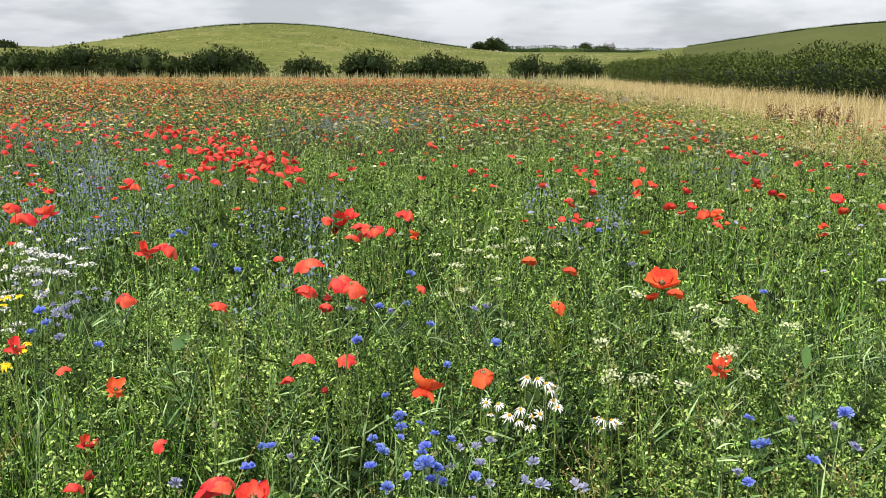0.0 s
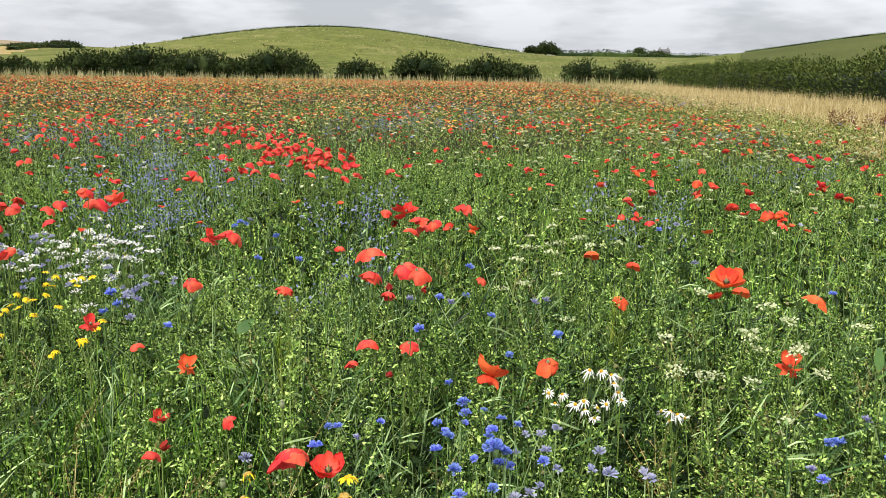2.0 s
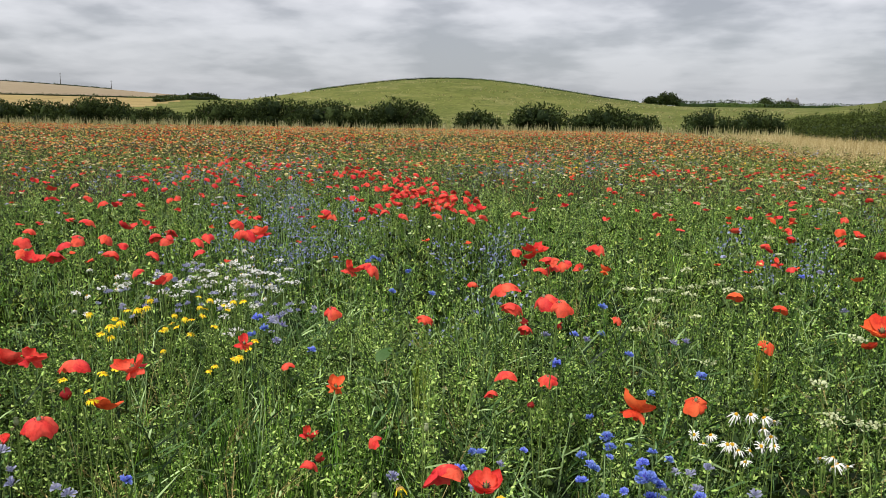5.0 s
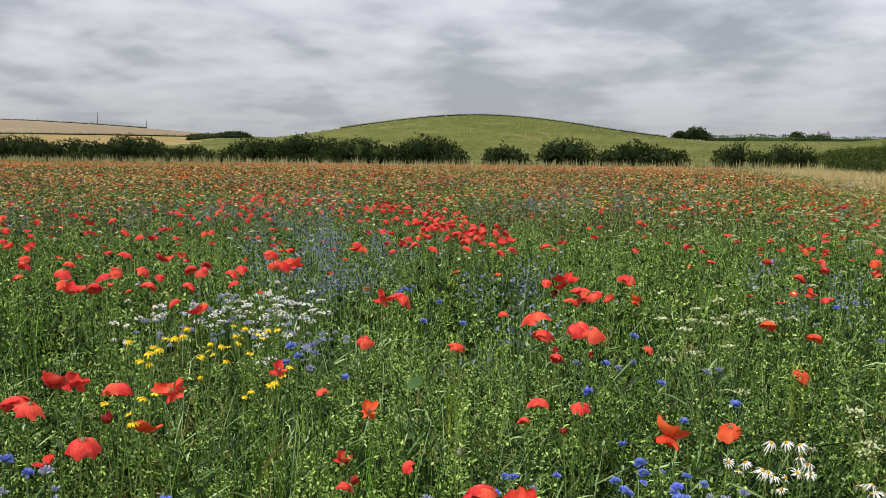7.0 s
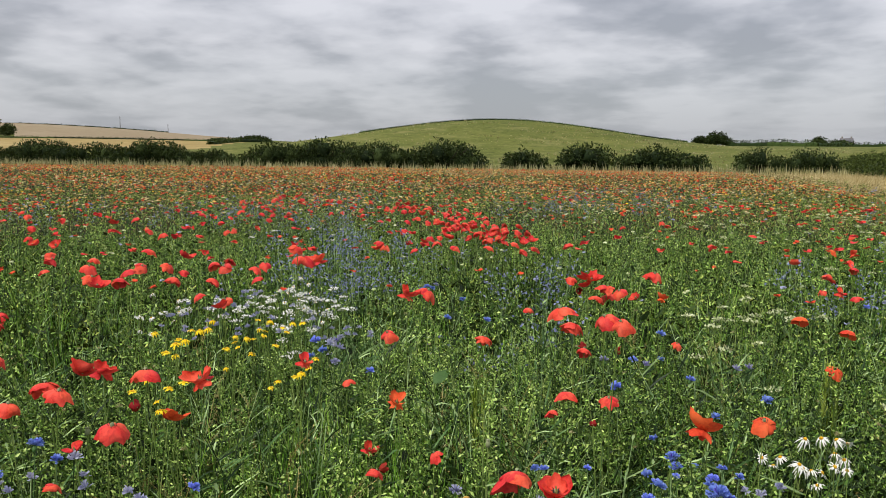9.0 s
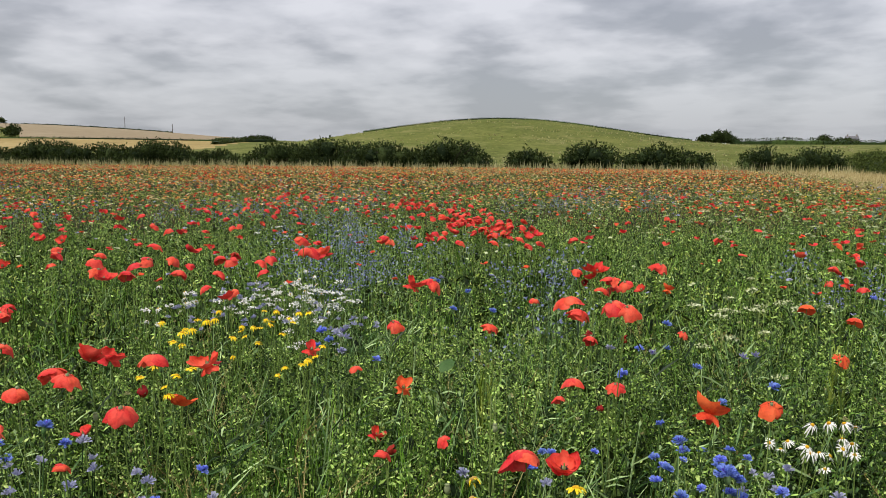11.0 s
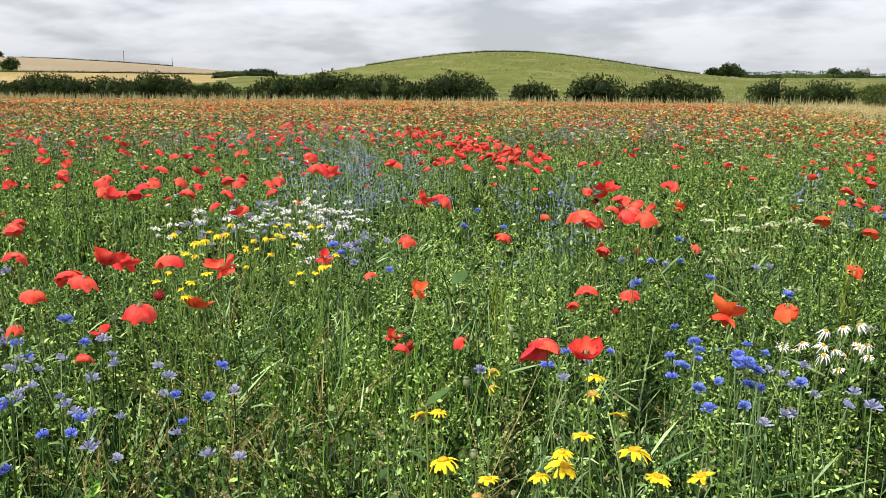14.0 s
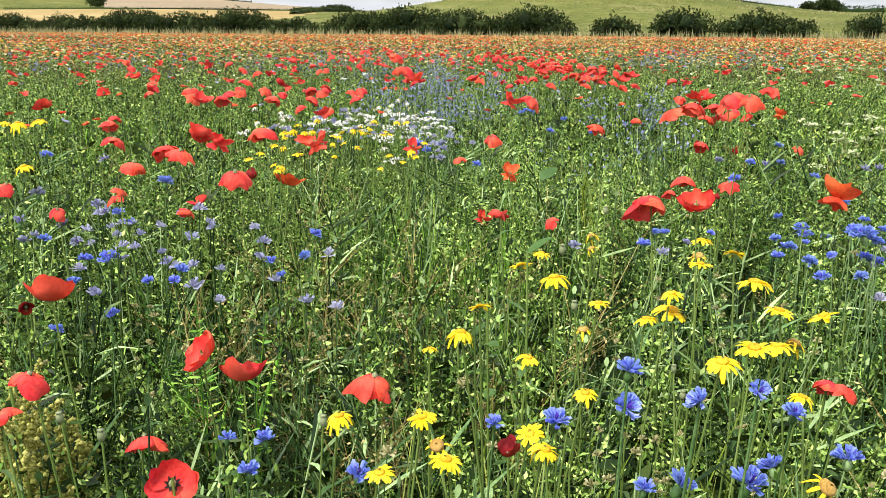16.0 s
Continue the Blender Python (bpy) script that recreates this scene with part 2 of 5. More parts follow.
def quads(name, verts, faces, mats, slots=None, smooth=False):
    """A mesh of four-cornered faces."""
    me = bpy.data.meshes.new(name)
    verts, faces = np.asarray(verts, np.float32), np.asarray(faces, np.int32)
    me.vertices.add(len(verts))
    me.vertices.foreach_set("co", verts.ravel())
    me.loops.add(faces.size)
    me.loops.foreach_set("vertex_index", faces.ravel())
    me.polygons.add(len(faces))
    me.polygons.foreach_set("loop_start", np.arange(0, faces.size, 4, dtype=np.int32))
    for m in mats:
        me.materials.append(m)
    if slots is not None:
        me.polygons.foreach_set("material_index", np.asarray(slots, np.int32))
    if smooth:
        me.polygons.foreach_set("use_smooth", np.ones(len(faces), bool))
    me.update(calc_edges=True)
    return me


def unit(v):
    v = np.asarray(v, float)
    return v / max(1e-9, np.linalg.norm(v))


class Sprig:
    """Gathers tubes, blades and leaves into one set of four-cornered faces."""

    def __init__(self):
        self.v, self.f, self.m, self.n = [], [], [], 0

    def put(self, verts, faces, slot):
        self.v.append(np.asarray(verts, float))
        self.f.append(np.asarray(faces, int) + self.n)
        self.m.append(np.full(len(faces), slot))
        self.n += len(verts)

    def tube(self, path, r0, r1, sides=3, slot=0):
        path = np.asarray(path, float)
        k = len(path)
        axis = unit(path[-1] - path[0])
        a = unit(np.cross(axis, (0.31, 0.95, 0.1)))
        b = np.cross(axis, a)
        ang = np.arange(sides) * 2 * math.pi / sides
        ring = np.cos(ang)[:, None] * a + np.sin(ang)[:, None] * b
        rad = np.linspace(r0, r1, k)
        verts = (path[:, None, :] + rad[:, None, None] * ring[None]).reshape(-1, 3)
        faces = [(i * sides + j, i * sides + (j + 1) % sides, (i + 1) * sides + (j + 1) % sides, (i + 1) * sides + j) for i in range(k - 1) for j in range(sides)]
        self.put(verts, faces, slot)

    def blade(self, base, way, length, width, droop=0.3, segs=2, slot=0, shape=(0.35, 1.0, 0.12), twist=0.0):
        """A ribbon leaf from base along way, bending down by droop; shape: its width from foot to tip."""
        base, way = np.asarray(base, float), unit(way)
        side = np.cross(way, (0, 0, 1))
        side = unit(side) if np.linalg.norm(side) > 1e-3 else np.array((1.0, 0, 0))
        if twist:
            side = unit(side * math.cos(twist) + np.cross(way, side) * math.sin(twist))
        t = np.linspace(0, 1, segs + 1)
        w = np.interp(t, np.linspace(0, 1, len(shape)), shape) * width / 2
        spine = base + way * (length * t)[:, None] + np.array((0, 0, -1.0)) * (droop * length * t ** 2)[:, None]
        verts = np.stack([spine - side * w[:, None], spine + side * w[:, None]], 1).reshape(-1, 3)
        self.put(verts, [(2 * i, 2 * i + 1, 2 * i + 3, 2 * i + 2) for i in range(segs)], slot)

    def fleck(self, at, way, length, width, slot=0):
        """A single pointed leaf of one face."""
        at, way = np.asarray(at, float), unit(way)
        side = np.cross(way, RNG.normal(size=3))
        side = unit(side) * width / 2
        self.put([at, at + way * length * 0.45 + side, at + way * length, at + way * length * 0.45 - side], [(0, 1, 2, 3)], slot)

    def ball(self, centre, rx, rz, slot=0, rings=4, sides=6, lumps=0.0):
        lat = np.linspace(-math.pi / 2 * 0.92, math.pi / 2 * 0.92, rings + 1)
        ang = np.arange(sides) * 2 * math.pi / sides
        verts = np.stack([np.stack([np.cos(l) * np.cos(ang) * rx, np.cos(l) * np.sin(ang) * rx, np.full(sides, np.sin(l) * rz)], 1) for l in lat]).reshape(-1, 3)
        verts = verts * (1 + lumps * RNG.normal(size=(len(verts), 1))) + np.asarray(centre)
        faces = [(i * sides + j, i * sides + (j + 1) % sides, (i + 1) * sides + (j + 1) % sides, (i + 1) * sides + j) for i in range(rings) for j in range(sides)]
        self.put(verts, faces, slot)

    def done(self):
        return np.concatenate(self.v), np.concatenate(self.f), np.concatenate(self.m)

    def mesh(self, name, mats, smooth=False):
        v, f, m = self.done()
        return quads(name, v, f, mats, m, smooth)


def around(a, lift):
    """A direction at the bearing a, lifted by that many radians."""
    return np.array((math.cos(a) * math.cos(lift), math.sin(a) * math.cos(lift), math.sin(lift)))


def scatter(name, sprigs, places, mats, label, category, low=0.8, high=1.2, lean=0.12, heights=None):
    """One object of stuff: the sprigs set down at the places, turned, sized and leaned by chance."""
    n = len(places)
    pick = RNG.integers(0, len(sprigs), n)
    turn, size = RNG.uniform(0, 2 * math.pi, n), RNG.uniform(low, high, n)
    if heights is not None:
        size = size * heights
    tip = RNG.normal(0, lean, (n, 2))
    vs, fs, ms, at = [], [], [], 0
    for k, (v, f, m) in enumerate(sprigs):
        i = np.flatnonzero(pick == k)
        if not len(i):
            continue
        c, s, z = np.cos(turn[i])[:, None], np.sin(turn[i])[:, None], size[i][:, None]
        x = (v[None, :, 0] * c - v[None, :, 1] * s + tip[i, :1] * v[None, :, 2]) * z + places[i, :1]
        y = (v[None, :, 0] * s + v[None, :, 1] * c + tip[i, 1:] * v[None, :, 2]) * z + places[i, 1:2]
        h = v[None, :, 2] * z + (places[i, 2:3] if places.shape[1] > 2 else 0.0) + dip(places[i, 1:2])
        vs.append(np.stack([x, y, h], 2).reshape(-1, 3))
        fs.append((f[None] + (np.arange(len(i)) * len(v))[:, None, None] + at).reshape(-1, 4))
        ms.append(np.tile(m, len(i)))
        at += len(v) * len(i)
    ob = new(name, quads(name, np.concatenate(vs), np.concatenate(fs), mats, np.concatenate(ms)))
    return tagged(ob, label, category, kind="stuff")


def fan(count, near, far, left=-62.0, right=36.0, power=1.0):
    """Places by chance in a sector before the camera, evenly over its area (power 1) or thinning outwards (less)."""
    u = RNG.random(count) ** (1 / (1 + power))
    r = near + (far - near) * u if power != 1.0 else np.sqrt(near ** 2 + (far ** 2 - near ** 2) * RNG.random(count))
    a = np.radians(RNG.uniform(left, right, count))
    return np.stack([r * np.sin(a), r * np.cos(a)], 1)


def drift(p, size, seed):
    """Slow noise over the field, about -1 to 1, for places p."""
    return np.array([noise.noise(Vector((x / size, y / size, seed))) for x, y in p[:, :2]])


def part(name, mesh, parent, label=""):
    ob = new(name, mesh)
    ob.parent = parent
    return tagged(ob, label) if label else ob


# ---- land ----
FIELD_END, STRIP_X, HEDGE_X = 84.0, 6.3, 15.0


def dip(y):
    """The field falls gently away towards its far edge."""
    return -0.75 * np.clip((y - 8.0) / 78.0, 0.0, 1.0) ** 1.1


def height(x, y):
    """The height of the land: a flat field, a long rise beyond it and three hills."""
    r = math.hypot(x, y)
    a = math.degrees(math.atan2(x, y))
    h = float(dip(y))
    if y > 0:
        t = min(1.0, max(0.0, (y - 95.0) / 420.0))
        h += 8.6 * t * t * (3 - 2 * t) + max(0.0, r - 520.0) * 0.012
    for hx, hy, amp, sx, sy in HILLS:
        d = ((x - hx) / sx) ** 2 + ((y - hy) / sy) ** 2
        if d < 14:
            h += amp * math.exp(-d / 2) * min(1.0, max(0.0, (y - 88.0) / 60.0))
    return h


HILLS = [(-73.8, 290.0, 11.4, 43.2, 70.0), (103.3, 200.0, 10.9, 38.1, 60.0), (-691.0, 602.0, 16.6, 151.0, 150.0), (-565.0, 820.0, 3.3, 61.8, 200.0)]
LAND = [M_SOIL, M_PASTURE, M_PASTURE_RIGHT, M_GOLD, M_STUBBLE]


def land_kind(x, y):
    r, a = math.hypot(x, y), math.degrees(math.atan2(x, y))
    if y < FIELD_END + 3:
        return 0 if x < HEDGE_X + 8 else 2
    if r > 330 and a < -31.5 - 3.5 * max(0.0, 620 - r) / 290:
        if r < 620:
            return 3
        return 4 if r > 760 or a > -46 else 1
    if a > 13.5 and r < 420:
        return 2
    return 1


def build_land():
    rings = [0.0, 1.5, 3, 5, 8, 12, 17, 24, 32, 42, 54, 66, 76, 84, 90, 97, 105] + [105 + 9 * i for i in range(1, 45)] + [510, 530, 560, 590, 620, 650, 690, 730, 760, 800, 850, 900, 960, 1030, 1100, 1200, 1400, 1700, 2200, 3000, 4500]
    bearings = [-65 + 0.75 * i for i in range(int(110 / 0.75) + 1)] + [50, 60, 75, 90, 110, 130, 150, 170, 190, 210, 230, 250, 265, 280, 290]
    nb = len(bearings)
    verts, faces, slots = [], [], []
    for r in rings:
        for b in bearings:
            x, y = max(r, 0.01) * math.sin(radians(b)), max(r, 0.01) * math.cos(radians(b))
            verts.append((x, y, height(x, y)))
    for i in range(len(rings) - 1):
        for j in range(nb):
            k = (j + 1) % nb
            q = (i * nb + j, (i + 1) * nb + j, (i + 1) * nb + k, i * nb + k)
            c = sum((Vector(verts[p]) for p in q), Vector()) / 4
            faces.append(q[::-1])
            slots.append(land_kind(c.x, c.y))
    ob = new("ground", quads("ground", verts, faces, LAND, slots, True))
    tagged(ob, "rolling farmland with a flat wildflower field, green pasture hills and ripe golden fields", "ground", kind="structure")


build_land()

# ---- bushes, hedges, far trees ----


def crown_sprig(lobes, count, leaf, slot=0):
    """Leaf clumps over the shells of overlapping lobes (x, y, z, rx, rz), with an uneven outline."""
    s = Sprig()
    weights = np.array([l[3] ** 2 for l in lobes])
    pick = RNG.choice(len(lobes), count, p=weights / weights.sum())
    ragged = RNG.uniform(0, 50)
    for k in pick:
        x, y, z, rx, rz = lobes[k]
        d = unit(RNG.normal(size=3))
        if d[2] < -0.55:
            d[2] *= -0.5
        wob = 1 + 0.30 * noise.noise(Vector(d * 2.3) + Vector((ragged, k * 3.1, 0))) + 0.16 * noise.noise(Vector(d * 6.0) + Vector((k, ragged, 0)))
        depth = (0.62 + 0.38 * RNG.random() ** 0.5) * wob
        at = np.array((x, y, z)) + d * depth * np.array((rx, rx, rz))
        if at[2] < 0.05:
            continue
        for _ in range(2):
            s.fleck(at + RNG.normal(0, leaf * 0.3, 3), unit(d + RNG.normal(0, 0.7, 3) + np.array((0, 0, 0.3))), leaf * RNG.uniform(0.7, 1.5), leaf * RNG.uniform(0.45, 0.8), slot)
    return s


def bush(name, x, y, wide, tall, label, count=1500, leaf=0.17, trunks=3, mat=None, category="bush"):
    z = height(x, y)
    root = new(name)
    root.location = (x, y, z)
    tagged(root, label, category)
    lobes = []
    n = max(4, int(wide / tall * 4))
    for i in range(n):
        u = (i + 0.5) / n * 2 - 1 + RNG.normal(0, 0.08)
        top = tall * (1 - 0.32 * abs(u) ** 2.2) * RNG.uniform(0.84, 1.06)
        rz = top * RNG.uniform(0.36, 0.46)
        lobes.append((u * wide * 0.40, RNG.normal(0, 0.12) * tall, top - rz, tall * RNG.uniform(0.30, 0.42), rz))
        lobes.append((u * wide * 0.44, RNG.normal(0, 0.15) * tall, tall * 0.27, tall * RNG.uniform(0.28, 0.4), tall * 0.28))
    wood = Sprig()
    mid = np.array((RNG.normal(0, 0.05), RNG.normal(0, 0.05), 0.3)) * tall
    wood.tube([(0, 0, -0.05), mid * 0.5, mid], tall * 0.05, tall * 0.03, 7)
    part("trunk", wood.mesh("trunk", [M_BARK]), root)
    for i in range(trunks + 2):
        limb = Sprig()
        u = (i + 0.5) / (trunks + 2) * 2 - 1
        tip = np.array((u * wide * 0.36, RNG.normal(0, 0.12) * tall, tall * RNG.uniform(0.55, 0.78)))
        limb.tube([mid, (mid + tip) / 2 + RNG.normal(0, 0.05, 3) * tall, tip], tall * 0.025, tall * 0.006, 5)
        part("limb", limb.mesh("limb", [M_BARK]), root)
    inner = Sprig()
    for x0, y0, z0, rx, rz in lobes:
        inner.ball((x0, y0, z0), rx * 0.52, rz * 0.56, 0, 5, 8, 0.15)
    part("inner_growth", inner.mesh("inner_growth", [M_BUSH], True), root)
    part("crown", crown_sprig(lobes, count, leaf).mesh("crown", [mat or M_BUSH]), root)
    return root


def hedge_run(name, line, tall, wide, label, per_metre, leaf, mat, uneven=0.25):
    """A hedge along a line of places: a shade-dark inner body and a shell of leaves, with an uneven top."""
    root = new(name)
    root.location = (*line[0], height(*line[0]))
    tagged(root, label, "hedge")
    base = np.array((*line[0], height(*line[0])))
    leaves, core = Sprig(), Sprig()
    seed = RNG.uniform(0, 90)
    along = 0.0
    for (x0, y0), (x1, y1) in zip(line, line[1:]):
        a, b = np.array((x0, y0, height(x0, y0))) - base, np.array((x1, y1, height(x1, y1))) - base
        length = float(np.linalg.norm(b - a))
        way = (b - a) / length
        side = unit(np.cross(way, (0, 0, 1)))

        def size(s, q):
            return 1 + uneven * (noise.noise(Vector((s / (tall * 1.6), q, seed))) + 0.6 * noise.noise(Vector((s / (tall * 0.5), q, seed + 5))))

        steps = max(2, int(length / (tall * 0.6)))
        rows = []
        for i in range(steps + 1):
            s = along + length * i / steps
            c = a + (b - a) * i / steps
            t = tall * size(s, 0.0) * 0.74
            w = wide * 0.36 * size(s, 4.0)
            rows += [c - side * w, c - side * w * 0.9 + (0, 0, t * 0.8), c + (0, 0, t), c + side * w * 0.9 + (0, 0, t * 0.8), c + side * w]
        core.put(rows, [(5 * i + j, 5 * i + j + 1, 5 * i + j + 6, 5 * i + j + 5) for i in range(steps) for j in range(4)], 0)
        for _ in range(int(length * per_metre)):
            u = RNG.random()
            s = along + length * u
            c = a + (b - a) * u
            ang = RNG.uniform(-0.15, math.pi + 0.15)
            t, w = tall * size(s, 0.0), wide * 0.5 * size(s, 4.0)
            px, pz = math.copysign(abs(math.cos(ang)) ** 0.45, math.cos(ang)), abs(math.sin(ang)) ** 0.6
            k = RNG.uniform(0.86, 1.08)
            at = c + side * (px * w * k) + np.array((0, 0, max(0.05, (pz if RNG.random() < 0.6 else RNG.random()) * t * k)))
            d = unit(side * px + np.array((0, 0, 0.5 + 0.6 * pz)) + RNG.normal(0, 0.55, 3))
            leaves.fleck(at, d, leaf * RNG.uniform(0.7, 1.7), leaf * RNG.uniform(0.4, 0.8))
        along += length
    # near-black body: the shade inside the hedge is put into its colour
    part("inner_growth", core.mesh("inner_growth", [M_SHADE_LEAF]), root)
    part("leaves", leaves.mesh("leaves", [mat]), root)
    return root


HAW = "dark green hawthorn bush in the far hedge row"
# bearing x along the far edge, width, height
EDGE = [(-112.0, 17.0, 2.8), (-98.0, 15.0, 2.6), (-86.0, 13.0, 3.2), (-76.5, 13.0, 2.7), (-67.5, 13.0, 3.0), (-59.5, 8.0, 2.2), (-50.0, 11.0, 2.9), (-43.0, 11.0, 3.4), (-35.6, 10.5, 2.9), (-28.3, 9.0, 3.2),
        (-18.9, 5.0, 2.3), (-12.1, 5.9, 3.2), (-4.2, 9.0, 2.7)]
for bx, wide, tall in EDGE:
    tall *= 1.22
    bush("hawthorn_bush", bx, 87.0 + RNG.uniform(-0.6, 0.6), wide, tall, HAW, int(310 * wide), 0.25, 3 if wide < 7 else 5)
bush("hawthorn_bush", 5.6, 90.0, 4.8, 3.2, "ragged hawthorn bush with pale leaves behind the far grass", 1500, 0.2)
bush("hawthorn_bush", 10.6, 89.0, 6.4, 3.1, HAW, 2000, 0.2)
hedge_run("field_hedge", [(14.2, 88.0), (14.6, 62.0), (15.0, 40.0), (15.4, 22.0), (15.6, 6.0)], 2.25, 2.2, "tall clipped green field hedge beside the strip of dry grass", 900, 0.11, M_HEDGE, 0.3)


def crest(name, hill, r0, tall, label, left, right, dy=0.0):
    """A thin hedge along the skyline of a hill."""
    line = []
    for i in range(15):
        b = radians(left + (right - left) * i / 14)
        best = max(((height(r * math.sin(b), r * math.cos(b)) - 1.4) / r, r) for r in range(int(r0 * 0.6), int(r0 * 1.5), 6))
        line.append((best[1] * math.sin(b), best[1] * math.cos(b)))
    hedge_run(name, line, tall, tall * 1.2, label, 40, tall * 0.3, M_BUSH, 0.15)


crest("hilltop_hedge", 0, 300, 0.55, "thin dark hedge along the crest of the green hill", -24.0, -1.0)
crest("hilltop_hedge", 1, 210, 0.45, "thin dark hedge along the crest of the grassy hill", 14.0, 34.0)


def bearing(b, r):
    return (r * math.sin(radians(b)), r * math.cos(radians(b)))


FARHEDGE = "dark hedge line between ripe fields on the far hillside"
hedge_run("far_hedge", [bearing(b, 620) for b in (-52, -48, -44, -40, -36, -33, -30)], 1.2, 2.5, FARHEDGE, 8, 0.55, M_BUSH, 0.5)
hedge_run("far_hedge", [bearing(b, 900) for b in (-56, -50, -44, -40, -37)], 1.2, 2.5, FARHEDGE, 6, 0.55, M_BUSH, 0.6)
hedge_run("far_hedge", [bearing(-34.2, 470), bearing(-33.4, 540), bearing(-32.4, 590), bearing(-30.4, 600)], 2.4, 5.0, "dark wooded hedge climbing the far fields", 12, 0.9, M_BUSH, 0.5)
hedge_run("far_hedge", [bearing(1.5, 500), bearing(4, 505), bearing(7, 520), bearing(9, 560)], 3.3, 6.0, "dark far hedge along the horizon beside tall trees", 16, 0.9, M_BUSH, 0.4)
hedge_run("far_hedge", [bearing(9, 640), bearing(11, 640), bearing(13, 660), bearing(15, 700)], 2.9, 6.0, "low dark hedge along the horizon", 14, 0.8, M_BUSH, 0.4)
bush("far_tree", *bearing(0.9, 500), 13.0, 8.5, "tall dark tree clump on the horizon", 1100, 1.0, 3, category="tree")
bush("far_tree", *bearing(-0.2, 505), 8.0, 6.0, "tall dark tree clump on the horizon", 600, 1.0, 2, category="tree")
bush("far_tree", *bearing(7.2, 640), 8.0, 7.5, "single dark tree on the horizon beside a farmhouse", 500, 1.1, 2, category="tree")
bush("far_tree", *bearing(8.45, 625), 7.0, 4.6, "small dark trees in front of the far farmhouse", 500, 0.9, 2, category="tree")
bush("far_tree", *bearing(-46.6, 640), 13.0, 9.0, "round dark tree standing in a far green field", 800, 1.1, 2, category="tree")
bush("far_tree", *bearing(-47.5, 905), 22.0, 6.0, "dark copse on the skyline above pale stubble", 700, 1.5, 3, category="tree")
bush("far_tree", *bearing(-31.4, 605), 26.0, 4.4, "dark band of trees on the far hillside", 900, 1.3, 4, category="tree")


def farmhouse():
    x, y = bearing(8.8, 650)
    root = new("farmhouse")
    root.location = (x, y, height(x, y))
    tagged(root, "small far farmhouse with a grey roof between trees", "house")
    m_wall = field("render_wall", [(0.3, (0.20, 0.185, 0.16)), (0.7, (0.28, 0.26, 0.23))], 0.3, 2.0)
    m_roof = field("slate_roof", [(0.3, (0.10, 0.10, 0.11)), (0.7, (0.17, 0.17, 0.18))], 0.4, 3.0)
    box = Sprig()
    box.put([(-4, -3, 0), (4, -3, 0), (4, 3, 0), (-4, 3, 0), (-4, -3, 4), (4, -3, 4), (4, 3, 4), (-4, 3, 4), (-4, 0, 6.2), (4, 0, 6.2), (-4, 0, 4), (4, 0, 4)],
            [(0, 1, 5, 4), (1, 2, 6, 5), (2, 3, 7, 6), (3, 0, 4, 7), (4, 10, 7, 8), (5, 11, 6, 9)], 0)
    part("wall", box.mesh("wall", [m_wall]), root)
    roof = Sprig()
    for s in (-1, 1):
        roof.put([(-4.4, 3.4 * s, 3.8), (4.4, 3.4 * s, 3.8), (4.4, 0, 6.4), (-4.4, 0, 6.4), (-4.4, 3.4 * s, 4.05), (4.4, 3.4 * s, 4.05), (4.4, 0, 6.65), (-4.4, 0, 6.65)],
                 [(0, 1, 2, 3), (4, 5, 6, 7), (0, 1, 5, 4), (1, 2, 6, 5), (3, 0, 4, 7)], 0)
    roof_ob = part("roof", roof.mesh("roof", [m_roof]), root)
    for k in (-3, 3):
        c = Sprig()
        c.tube([(k, 0, 5.6), (k, 0, 7.8)], 0.6, 0.55, 4)
        part("chimney", c.mesh("chimney", [m_wall]), roof_ob)
    for k in (-2.4, 0, 2.4):
        g = Sprig()
        g.put([(k - 0.5, -3.02, 1.2), (k + 0.5, -3.02, 1.2), (k + 0.5, -3.02, 2.6), (k - 0.5, -3.02, 2.6)], [(0, 1, 2, 3)], 0)
        part("window", g.mesh("window", [m_roof]), root)


farmhouse()
for b, r, h in ((-40.0, 905, 13.0), (-37.0, 880, 9.0)):
    x, y = bearing(b, r)
    pole = new("mast")
    pole.location = (x, y, height(x, y))
    tagged(pole, "thin grey mast standing on the far skyline", "mast", "masts on the skyline")
    s = Sprig()
    s.tube([(0, 0, 0), (0, 0, h)], 0.35, 0.15, 6)
    part("pole", s.mesh("pole", [M_BARK]), pole)
    arm = Sprig()
    arm.tube([(-0.9, 0, h * 0.86), (0.9, 0, h * 0.86)], 0.12, 0.12, 4)
    part("crossarm", arm.mesh("crossarm", [M_BARK]), pole)

# ---- grasses ----


def tuft(blades, tall, width, spread, head=0.0, slot=0, segs=2):
    s = Sprig()
    for _ in range(blades):
        a = RNG.uniform(0, 2 * math.pi)
        h = tall * RNG.uniform(0.65, 1.1)
        lift = math.pi / 2 - abs(RNG.normal(0, spread))
        foot = np.array((RNG.normal(0, 0.03), RNG.normal(0, 0.03), 0))
        s.blade(foot, around(a, lift), h, width, RNG.uniform(0.02, 0.35), segs, slot, (0.7, 1.0, 0.15), RNG.uniform(0, 3))
        if head:
            tip = foot + around(a, lift) * h
            s.blade(tip - (0, 0, 0.1 * h), around(a, lift), head, width * 2.2, 0.3, 2, slot, (0.3, 1.0, 0.2), RNG.uniform(0, 3))
    return s.done()


